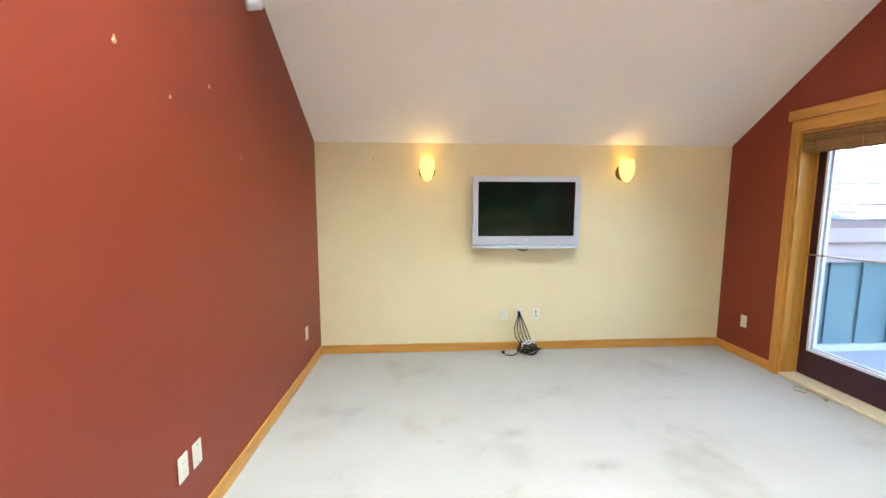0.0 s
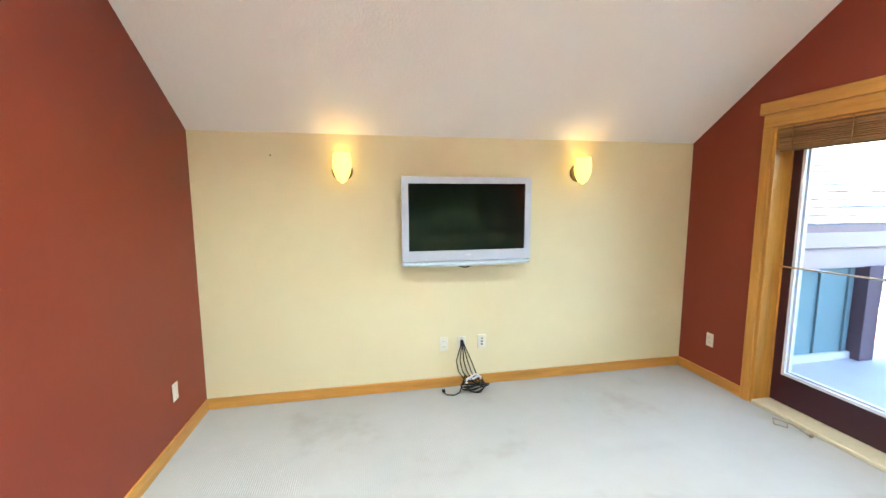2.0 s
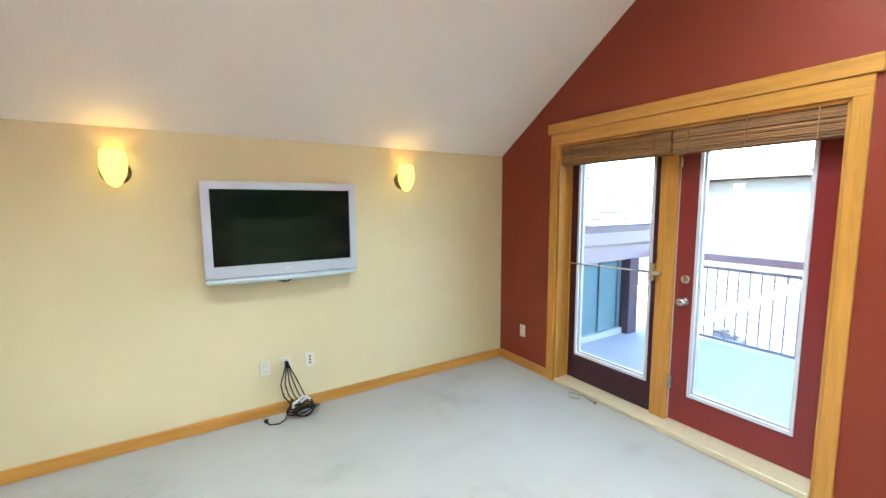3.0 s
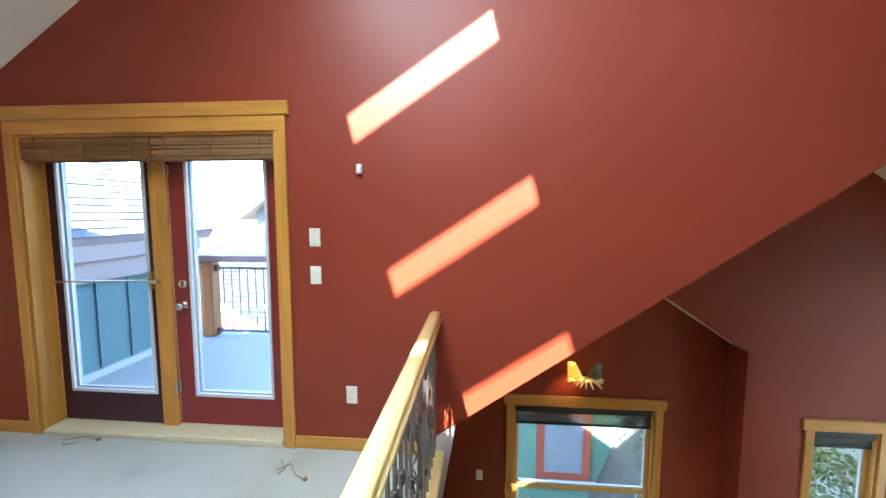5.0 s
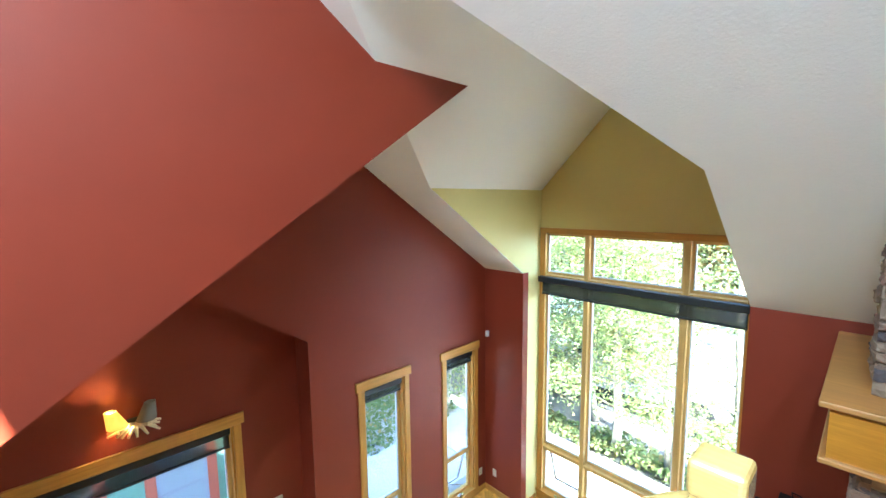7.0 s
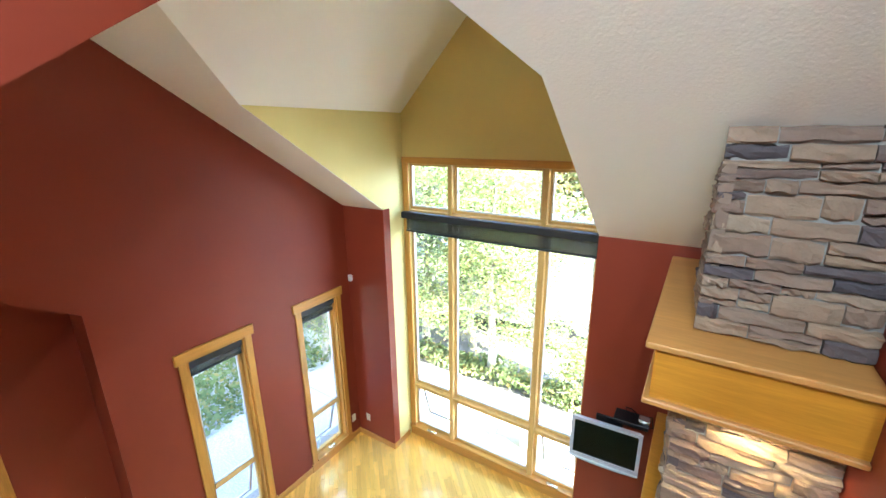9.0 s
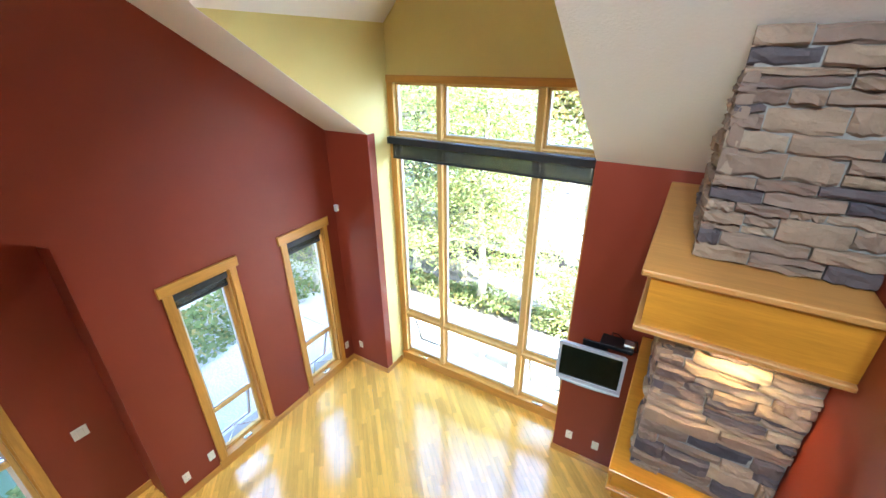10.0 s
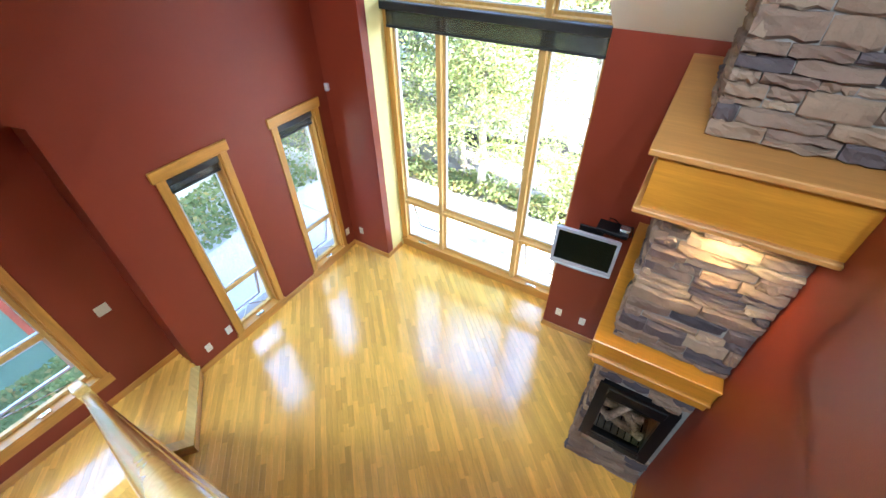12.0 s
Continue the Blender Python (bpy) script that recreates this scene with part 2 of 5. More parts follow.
PATIO = plain("sunlit_patio_concrete", (0.48, 0.475, 0.46), 0.85, vary=0.08, scale=4, bumpy=0.1)
MAUVE = paint("mauve_fascia", (0.42, 0.33, 0.33), rough=0.6)
GREEN_SIDE = paint("sage_green_siding", (0.20, 0.36, 0.28), rough=0.7)
TERRA = paint("terracotta_trim", (0.45, 0.13, 0.08), rough=0.6)
TIMBER = wood("cedar_post", (0.38, 0.17, 0.06), "z", 0.6)
SHINGLE = shingle_material("asphalt_shingle", (0.22, 0.235, 0.26), (0.30, 0.315, 0.34))
LEAF = leaf_material("aspen_leaf", (0.15, 0.21, 0.075), (0.26, 0.31, 0.13))
LEAF_B = leaf_material("autumn_leaf", (0.12, 0.175, 0.06), (0.28, 0.23, 0.085))
BARK = plain("aspen_bark", (0.34, 0.31, 0.26), 0.9, vary=0.3, scale=18, bumpy=0.4)


# ---- mesh helpers ----
def box(bm, x0, x1, y0, y1, z0, z1, bevel=0.0, seg=1):
    lo, hi = (min(x0, x1), min(y0, y1), min(z0, z1)), (max(x0, x1), max(y0, y1), max(z0, z1))
    vs = [bm.verts.new((a, b, c)) for a in (lo[0], hi[0]) for b in (lo[1], hi[1]) for c in (lo[2], hi[2])]
    fs = [bm.faces.new([vs[i] for i in q]) for q in ((0, 1, 3, 2), (4, 6, 7, 5), (0, 4, 5, 1), (2, 3, 7, 6), (0, 2, 6, 4), (1, 5, 7, 3))]
    if bevel:
        es = list({e for f in fs for e in f.edges})
        bmesh.ops.bevel(bm, geom=es, offset=bevel, segments=seg, profile=0.5, affect="EDGES")


def boxes(*rows, bevel=0.0, seg=1):
    bm = bmesh.new()
    for r in rows:
        box(bm, *r, bevel=bevel, seg=seg)
    return bm


def mesh_object(name, bm, mat, smooth=False):
    bmesh.ops.recalc_face_normals(bm, faces=bm.faces[:])
    me = bpy.data.meshes.new(name)
    bm.to_mesh(me)
    bm.free()
    me.materials.append(mat)
    if smooth:
        me.polygons.foreach_set("use_smooth", [True] * len(me.polygons))
    return new(name, me)


def part(name, bm, mat, parent, label="", smooth=False):
    ob = mesh_object(name, bm, mat, smooth)
    ob.parent = parent
    if label:
        ob["label"] = label
    return ob


def thing(name, label, category, group="", at=(0, 0, 0), kind=""):
    ob = new(name)
    ob.location = at
    ob.empty_display_size = 0.1
    return tagged(ob, label, category, group, kind)


def structure(name, bm, mat, label="", smooth=False):
    return tagged(mesh_object(name, bm, mat, smooth), label=label, kind="structure")


def lathe(bm, profile, at=(0, 0, 0), n=20, axis="z"):
    rings = []
    for r, z in profile:
        ring = []
        for i in range(n):
            a = 2 * math.pi * i / n
            p = (r * math.cos(a), r * math.sin(a), z)
            if axis == "x":
                p = (z, r * math.cos(a), r * math.sin(a))
            elif axis == "y":
                p = (r * math.cos(a), z, r * math.sin(a))
            ring.append(bm.verts.new((p[0] + at[0], p[1] + at[1], p[2] + at[2])))
        rings.append(ring)
    for a, b in zip(rings, rings[1:]):
        for i in range(n):
            bm.faces.new((a[i], a[(i + 1) % n], b[(i + 1) % n], b[i]))
    bm.faces.new(rings[0][::-1])
    bm.faces.new(rings[-1])


def tube(bm, pts, radius, n=8, taper=None):
    pts = [Vector(p) for p in pts]
    rings, prev = [], None
    for i, p in enumerate(pts):
        d = (pts[min(i + 1, len(pts) - 1)] - pts[max(i - 1, 0)]).normalized()
        ref = prev if prev is not None else (Vector((0, 0, 1)) if abs(d.z) < 0.9 else Vector((1, 0, 0)))
        u = (ref - d * ref.dot(d)).normalized()
        prev = u
        w = d.cross(u)
        r = radius if taper is None else radius + (taper - radius) * i / (len(pts) - 1)
        rings.append([bm.verts.new(p + (u * math.cos(2 * math.pi * k / n) + w * math.sin(2 * math.pi * k / n)) * r) for k in range(n)])
    for a, b in zip(rings, rings[1:]):
        for k in range(n):
            bm.faces.new((a[k], a[(k + 1) % n], b[(k + 1) % n], b[k]))
    bm.faces.new(rings[0][::-1])
    bm.faces.new(rings[-1])


def slab(outer, holes, to3, depth):
    """A plate with holes: 2D loops placed by to3(u, v, d), d from 0 to depth."""
    bm = bmesh.new()
    edges, loops = [], []
    for loop in [outer, *holes]:
        vs = [bm.verts.new((u, v, 0)) for u, v in loop]
        loops.append(vs)
        edges += [bm.edges.new((vs[i], vs[(i + 1) % len(vs)])) for i in range(len(vs))]
    bmesh.ops.triangle_fill(bm, edges=edges, use_beauty=True, normal=(0, 0, 1))
    flat = [(v.co.x, v.co.y) for v in bm.verts]
    bm.verts.index_update()
    tris = [[v.index for v in f.verts] for f in bm.faces]
    rims = [[v.index for v in vs] for vs in loops]
    bm.free()
    bm = bmesh.new()
    front = [bm.verts.new(to3(u, v, 0)) for u, v in flat]
    back = [bm.verts.new(to3(u, v, depth)) for u, v in flat]
    for t in tris:
        bm.faces.new([front[i] for i in t])
        bm.faces.new([back[i] for i in reversed(t)])
    for r in rims:
        for i in range(len(r)):
            a, b = r[i], r[(i + 1) % len(r)]
            bm.faces.new((front[a], front[b], back[b], back[a]))
    return bm


def rect(u0, u1, v0, v1):
    return [(u0, v0), (u1, v0), (u1, v1), (u0, v1)]


def wall_x(name, x, outer, holes, thick, mat, label=""):
    return structure(name, slab(outer, holes, lambda u, v, d: (x + d, u, v), thick), mat, label)


def wall_y(name, y, outer, holes, thick, mat, label=""):
    return structure(name, slab(outer, holes, lambda u, v, d: (u, y + d, v), thick), mat, label)


def roof(name, plan, height, mat, holes=(), thick=0.05, label=""):
    return structure(name, slab(plan, holes, lambda u, v, d: (u, v, height(u, v) + d), thick), mat, label)


# ---- plan ----
XW, XD, YN, ZEAVE = -0.98, 3.095, 4.19, 2.04
XG, XE, XA, YS, YB, ZF = -0.01, 4.555, 4.87, -4.85, -5.26, -2.76
S = 0.667
BX0, BX1, ZCHEEK, ZCHEEK_W, SD = 1.425, 3.89, 1.79, 1.815, 1.01
SS, ZS0, SW, ZW0 = 0.68, 0.68, 0.684, 0.5755
BXM = 2.65
ZPLAT, YALC = -2.58, -2.118


def z_north(x, y):
    return ZEAVE + S * (YN - y)


def x_west(y):
    return XW - 0.035 * (YN - y)


def z_south(x, y):
    return ZS0 + SS * (y - YS)


def z_wing(x, y):
    return ZW0 - SW * y


def z_dormer(x, y):
    if x > BXM:
        return ZCHEEK + SD * (BX1 - x)
    return ZCHEEK_W + (ZDR - ZCHEEK_W) * (x - BX0) / (BXM - BX0)


def z_alcove(x, y):
    return 0.253 + S * (y - YALC)


def y_south(z):
    return YS + (z - ZS0) / SS


YR = (ZEAVE + S * YN - ZS0 + SS * YS) / (S + SS)
ZR = z_north(0, YR)
ZDR = ZCHEEK + SD * (BX1 - BXM)
Y_DR, Y_DC, Y_DCW, Y_DX = y_south(ZDR), y_south(ZCHEEK), y_south(ZCHEEK_W), y_south(z_dormer(XD, 0))
Y_WR = (ZW0 - ZS0 + SS * YS) / (SW + SS)
X_WR = BX1 - (z_wing(0, Y_WR) - ZCHEEK) / SD
Y_SPIKE = (ZW0 - z_dormer(XD, 0)) / SW

# ---- ceilings ----
sky_holes = [rect(x - w, x + w, y - s, y + 0.44) for (x, y), w, s in zip(SKYLIGHTS, (0.108, 0.105, 0.105), (0.44, 0.44, 0.34))]
roof("ceiling_north", [(XW - 0.3, YR), (XD, YR), (XD, YN + 0.1), (XW - 0.3, YN + 0.1)], z_north, CEIL, sky_holes)
roof("ceiling_south", [(XW - 0.3, YR), (XW - 0.3, YS), (BX0 - 0.002, YS), (BX0 - 0.002, Y_DCW), (BXM, Y_DR), (XD, Y_DX), (XD, YR)], z_south, CEIL)
roof("ceiling_wing_south", [(BX1 + 0.002, YS), (XE, YS), (XE, Y_WR), (X_WR, Y_WR), (BX1 + 0.002, Y_DC)], z_south, CEIL)
roof("ceiling_wing_north", [(XD + 0.06, Y_SPIKE), (X_WR, Y_WR), (XE, Y_WR), (XE, 0.9), (XD + 0.06, 0.9)], z_wing, CEIL)
roof("ceiling_dormer_east", [(BXM, YB), (BX1, YB), (BX1, Y_DC), (X_WR, Y_WR), (XD, Y_SPIKE), (XD, Y_DX), (BXM, Y_DR)], z_dormer, CEIL)
roof("ceiling_dormer_west", [(BX0, YB), (BXM, YB), (BXM, Y_DR), (BX0, Y_DCW)], z_dormer, CEIL)
Y_AP = (ZW0 - 0.253 + S * YALC) / (S + SW)
roof("ceiling_alcove_south", [(XE + 0.004, YALC), (XA, YALC), (XA, Y_AP), (XE + 0.004, Y_AP)], z_alcove, CEIL)
roof("ceiling_alcove_north", [(XE + 0.004, Y_AP), (XA, Y_AP), (XA, 0.9), (XE + 0.004, 0.9)], z_wing, CEIL)

# the roof oversails the gable above the doors and the north eave
roof("roof_rake", rect(XD + 0.245, 5.2, 0.95, YN - 0.07), lambda u, v: z_north(u, v) + 0.06, MAUVE, thick=0.24, label="painted rake overhang of the roof")
roof("roof_eave", rect(XW - 0.3, XD + 0.24, YN + 0.145, YN + 0.75), lambda u, v: z_north(u, v) + 0.06, MAUVE, thick=0.24, label="painted eave overhang of the roof")

# ---- walls of the loft ----
DY0, DY1, DZ1 = 1.665, 3.47, 2.06
wall_y("wall_north", YN, [(XW, 0), (XD, 0), (XD, ZEAVE), (XW, ZEAVE)], [], 0.14, CREAM, "khaki cream painted wall under the low eave")
structure("wall_west", slab([(-1.2, 0), (YN, 0), (YN, ZEAVE), (YR, ZR), (-1.2, z_south(0, -1.2))], [], lambda u, v, d: (x_west(u) + d, u, v), -0.14), RED, "brick red painted gable wall with nail holes")
EAST = [(YN, -0.05), (0.905, -0.05), (0.905, z_wing(0, 0.905) + 0.004), (Y_SPIKE, z_dormer(XD, 0) + 0.004), (Y_DX, z_dormer(XD, 0)), (YR, ZR), (YN, ZEAVE)]
wall_x("wall_east", XD, EAST, [rect(DY0, DY1, 0.0, DZ1)], 0.24, RED, "brick red painted gable wall above the stairwell")

# ---- walls of the great room ----
N1 = (-3.39, -2.665)
N2 = (-4.665, -3.955)
NZ0, NZ1 = -2.76, -0.36


WB = [(YS, ZF), (YALC, ZF), (YALC, 0.253), (Y_AP, z_wing(0, Y_AP)), (0.9, z_wing(0, 0.9)), (0.9, z_wing(0, 0.9) + 0.01), (Y_WR, z_wing(0, Y_WR)), (YS, ZS0)]
wall_x("wall_narrow_windows", XE, WB, [rect(n[0] + 0.075, n[1] - 0.075, -2.62, -0.47) for n in (N1, N2)], 0.14, RED, "brick red painted wall with two narrow windows")
AW = (-1.525, 0.09, -2.19, -0.385)
wall_x("wall_alcove", XA, [(YALC, ZF), (0.9, ZF), (0.9, z_wing(0, 0.9)), (Y_AP, z_wing(0, Y_AP)), (YALC, 0.253)], [rect(AW[0] + 0.075, AW[1] - 0.075, -2.18, AW[3] - 0.10)], 0.14, RED, "dark red painted alcove wall round a window")
wall_y("wall_alcove_side", YALC, [(XE + 0.141, ZF), (XA + 0.14, ZF), (XA + 0.14, 0.26), (XE + 0.141, 0.26)], [], -0.1, RED)
wall_x("wall_alcove_return", XE + 0.002, [(YALC - 0.002, ZF), (YALC + 0.002, ZF), (YALC + 0.002, 0.25), (YALC - 0.002, 0.25)], [], 0.31, RED)
wall_y("wall_south_east", YS, [(BX1, ZF), (XE, ZF), (XE, ZS0), (BX1, ZS0)], [], -0.12, RED)
wall_y("wall_south_west", YS, [(XG, ZF), (BX0, ZF), (BX0, ZS0), (XG, ZS0)], [], -0.12, RED)
def cheek(yc, zc):
    return [(YB, ZF), (YS - 0.121, ZF), (YS - 0.121, ZS0 + 0.005), (YS, ZS0 + 0.005), (yc, zc + 0.003), (YB, zc + 0.003)]


wall_x("bay_side_east", BX1, cheek(Y_DC, ZCHEEK), [], 0.1, BAY_SIDE, "cream painted side of the window bay")
wall_x("bay_side_west", BX0, cheek(Y_DCW, ZCHEEK_W), [], -0.1, BAY_SIDE, "cream painted side of the window bay")
BW0, BW1, BWZ0, BWZ1 = BX0 + 0.02, BX1 - 0.02, -2.62, 1.28
wall_y("wall_bay_gable", YB, [(BX0, ZF), (BX1, ZF), (BX1, ZCHEEK), (BXM, ZDR), (BX0, ZCHEEK_W)], [rect(BW0 + 0.05, BW1 - 0.05, BWZ0, BWZ1 - 0.08)], -0.14, OCHRE, "ochre painted gable over the tall window")
wall_x("wall_west_low", XG, [(YS, ZF), (0.9, ZF), (0.9, -0.265), (-1.2, -0.265), (-1.2, z_south(0, -1.2)), (YS, ZS0)], [], -0.14, RED, "brick red painted wall beside the fireplace")
structure("wall_west_furring", boxes((XG, 0.05, -2.81, -1.2, 0.09, 1.9)), RED, "thickened red wall with a square lower edge")
wall_y("wall_loft_jog", -1.2, [(XW - 0.25, 0), (XG, 0), (XG, 3.1), (XW - 0.25, 3.1)], [], -0.1, RED)
wall_y("wall_under_loft", 0.9, [(XG, ZF), (XA, ZF), (XA, -0.25), (XG, -0.25)], [], 0.1, RED)
wall_x("stairwell_side", XD + 0.003, [(0.66, -0.5), (0.69, -0.5), (0.665, 0.13), (0.539, 0.21)], [], 0.02, WHITE_V, "white drywall edge below the sloping soffit")

# ---- floors ----
LOFT = [(XW, YN), (XW - 0.25, -1.2), (XG, -1.2), (XG, -1.42), (1.0, -1.42), (1.0, 0.70), (XD, 0.70), (XD, YN)]
structure("floor_loft", slab(LOFT, [], lambda u, v, d: (u, v, d), -0.26), CARPET, "pale ribbed carpet with grey stains")
structure("floor_base", boxes((XG - 0.1, XA + 0.1, YB - 0.1, 1.0, ZF - 0.2, ZF - 0.012)), MORTAR, "subfloor")


def strip(name, bm, mat, label):
    return structure(name, bm, mat, label)


# baseboards: the loft, then the great room
B = 0.085
strip("baseboard_north", boxes((XW, XD, YN - 0.014, YN, 0, B), bevel=0.003), TRIM_X, "fir baseboard")
strip("baseboard_west", slab(rect(-1.1, YN - 0.015, 0, B), [], lambda u, v, d: (x_west(u) + d, u, v), 0.014), TRIM_Y, "fir baseboard")
strip("baseboard_east_a", boxes((XD - 0.014, XD, 3.53, YN - 0.015, 0, B), bevel=0.003), TRIM_Y, "fir baseboard")
strip("baseboard_east_b", boxes((XD - 0.014, XD, 0.70, 1.60, 0, B), bevel=0.003), TRIM_Y, "fir baseboard")
strip("baseboard_narrow_a", boxes((XE - 0.014, XE, YALC, N1[1], ZF, ZF + B), bevel=0.003), TRIM_Y, "fir baseboard")
strip("baseboard_narrow_b", boxes((XE - 0.014, XE, N2[1], N1[0], ZF, ZF + B), bevel=0.003), TRIM_Y, "fir baseboard")
strip("baseboard_narrow_c", boxes((XE - 0.014, XE, YS + 0.015, N2[0], ZF, ZF + B), bevel=0.003), TRIM_Y, "fir baseboard")
strip("baseboard_south_a", boxes((BX1 - 0.014, XE, YS, YS + 0.014, ZF, ZF + B), bevel=0.003), TRIM_X, "fir baseboard")
strip("baseboard_south_b", boxes((0.66, BX0 + 0.014, YS, YS + 0.014, ZF, ZF + B), bevel=0.003), TRIM_X, "fir baseboard")
strip("baseboard_bay_a", boxes((BX1 - 0.014, BX1, YB + 0.06, YS, ZF, ZF + B), bevel=0.003), TRIM_Y, "fir baseboard")
strip("baseboard_bay_b", boxes((BX0, BX0 + 0.014, YB + 0.06, YS, ZF, ZF + B), bevel=0.003), TRIM_Y, "fir baseboard")
strip("baseboard_alcove", boxes((XA - 0.014, XA, YALC, 0.9, ZPLAT, ZPLAT + B), bevel=0.003), TRIM_Y, "fir baseboard")
strip("baseboard_west_low", boxes((XG, XG + 0.014, -3.45, 0.9, ZF, ZF + B), bevel=0.003), TRIM_Y, "fir baseboard")


# ---- windows and doors ----
def window_in_x(name, x, y0, y1, z0, z1, rail_z, label, out=0.14, sash=True, shade=0.16, handle_y=None, sill_to=None):
    """A window in a wall that faces -x: casing, jambs, a fixed light over an awning sash, a roller shade."""
    w = tagged(new(name), label, "window", kind="structure")
    c, hd = 0.075, 0.11
    zb = z0 if sill_to is None else sill_to
    part("casing_head", boxes((x - 0.028, x + 0.001, y0 - 0.03, y1 + 0.03, z1 - hd, z1), bevel=0.004), TRIM_Y, w)
    part("casing_side", boxes((x - 0.02, x + 0.001, y0, y0 + c, zb, z1 - hd), bevel=0.003), TRIM_Z, w)
    part("casing_side", boxes((x - 0.02, x + 0.001, y1 - c, y1, zb, z1 - hd), bevel=0.003), TRIM_Z, w)
    part("apron", boxes((x - 0.024, x + 0.001, y0 - 0.015, y1 + 0.015, zb - 0.0, zb + 0.12), bevel=0.003), TRIM_Y, w)
    part("window_sill", boxes((x - 0.035, x + out - 0.05, y0 + c, y1 - c, zb + 0.12, zb + 0.142), bevel=0.003), TRIM_Y, w)
    i0, i1, zi0, zi1 = y0 + c, y1 - c, zb + 0.142, z1 - hd
    part("jamb", boxes((x, x + out, i0, i0 + 0.018, zi0, zi1)), TRIM_Z, w)
    part("jamb", boxes((x, x + out, i1 - 0.018, i1, zi0, zi1)), TRIM_Z, w)
    part("jamb_head", boxes((x, x + out, i0 + 0.018, i1 - 0.018, zi1 - 0.018, zi1)), TRIM_Y, w)
    f, xa, xb = 0.038, x + 0.07, x + 0.12
    j0, j1 = i0 + 0.018, i1 - 0.018
    part("window_frame", boxes((xa, xb, j0, j0 + f, zi0, zi1 - 0.018), (xa, xb, j1 - f, j1, zi0, zi1 - 0.018), bevel=0.004), FIR_PALE, w)
    part("window_rail", boxes((xa - 0.01, xb, j0 + f, j1 - f, rail_z - 0.03, rail_z + 0.03), (xa, xb, j0 + f, j1 - f, zi1 - 0.056, zi1 - 0.018), (xa, xb, j0 + f, j1 - f, zi0, zi0 + 0.035), bevel=0.004), FIR_PALE, w)
    g = part("pane", boxes((xa + 0.02, xa + 0.026, j0 + f, j1 - f, rail_z + 0.03, zi1 - 0.056)), GLASS, w)
    g.visible_shadow = False
    part("glazing_bead", boxes((xa + 0.004, xa + 0.03, j0 + f, j0 + f + 0.012, rail_z + 0.03, zi1 - 0.06), (xa + 0.004, xa + 0.03, j1 - f - 0.012, j1 - f, rail_z + 0.03, zi1 - 0.06), (xa + 0.004, xa + 0.03, j0 + f, j1 - f, rail_z + 0.03, rail_z + 0.042)), WHITE_V, w)
    if sash:
        zs0, zs1 = zi0 + 0.035, rail_z - 0.03
        t = math.tan(radians(16)) * (zs1 - zs0)
        bm = bmesh.new()
        for a0, a1, b0, b1 in ((j0 + f, j1 - f, zs0, zs0 + 0.03), (j0 + f, j1 - f, zs1 - 0.03, zs1), (j0 + f, j0 + f + 0.03, zs0 + 0.03, zs1 - 0.03), (j1 - f - 0.03, j1 - f, zs0 + 0.03, zs1 - 0.03)):
            box(bm, xb, xb + 0.03, a0, a1, b0, b1)
        for v in bm.verts:
            v.co.x += t * (zs1 - v.co.z) / (zs1 - zs0)
        part("awning_sash", bm, WHITE_V, w, "white tilted-out sash")
        bm = boxes((xb + 0.012, xb + 0.016, j0 + f + 0.03, j1 - f - 0.03, zs0 + 0.03, zs1 - 0.03))
        for v in bm.verts:
            v.co.x += t * (zs1 - v.co.z) / (zs1 - zs0)
        g = part("pane", bm, GLASS, w)
        g.visible_shadow = False
        hy = (j0 + j1) / 2 if handle_y is None else handle_y
        bm = boxes((x - 0.01, x + 0.03, hy - 0.05, hy + 0.05, zi0, zi0 + 0.02), bevel=0.005)
        tube(bm, [(x + 0.01, hy, zi0 + 0.02), (x - 0.01, hy + 0.01, zi0 + 0.045), (x - 0.015, hy + 0.06, zi0 + 0.04)], 0.007)
        part("crank_handle", bm, CHROME, w, "folding metal crank")
        bm = bmesh.new()
        for k in (j0 + f + 0.06, j1 - f - 0.06):
            tube(bm, [(xb - 0.03, k, zs0 + 0.01), (xb + t * 0.85, (j0 + j1) / 2, zs0 + 0.012)], 0.007, 6)
        part("sash_arm", bm, CHROME, w)
    if shade:
        s = tagged(new("roller_shade"), "black roller shade rolled up at the window head", "shade", "roller shades")
        part("cassette", boxes((x + 0.004, x + 0.06, i0 + 0.02, i1 - 0.02, zi1 - 0.09, zi1 - 0.02), bevel=0.006), SHADE_BLK, s)
        part("screen_cloth", boxes((x + 0.030, x + 0.032, i0 + 0.03, i1 - 0.03, zi1 - 0.09 - shade, zi1 - 0.09)), SCREEN_FAB, s)
        part("hem_bar", boxes((x + 0.024, x + 0.038, i0 + 0.028, i1 - 0.028, zi1 - 0.115 - shade, zi1 - 0.09 - shade), bevel=0.004), SHADE_BLK, s)
    return w


window_in_x("window_1", XE, N1[0], N1[1], -2.76, NZ1, -2.02, "narrow fir-cased window with an open awning sash", shade=0.07)
window_in_x("window_2", XE, N2[0], N2[1], -2.76, NZ1, -2.02, "narrow fir-cased window with an open awning sash", shade=0.07)
window_in_x("window_3", XA, AW[0], AW[1], -2.3, AW[3], -1.46, "wide fir-cased alcove window with a half-drawn shade", shade=0.12, handle_y=-1.0)

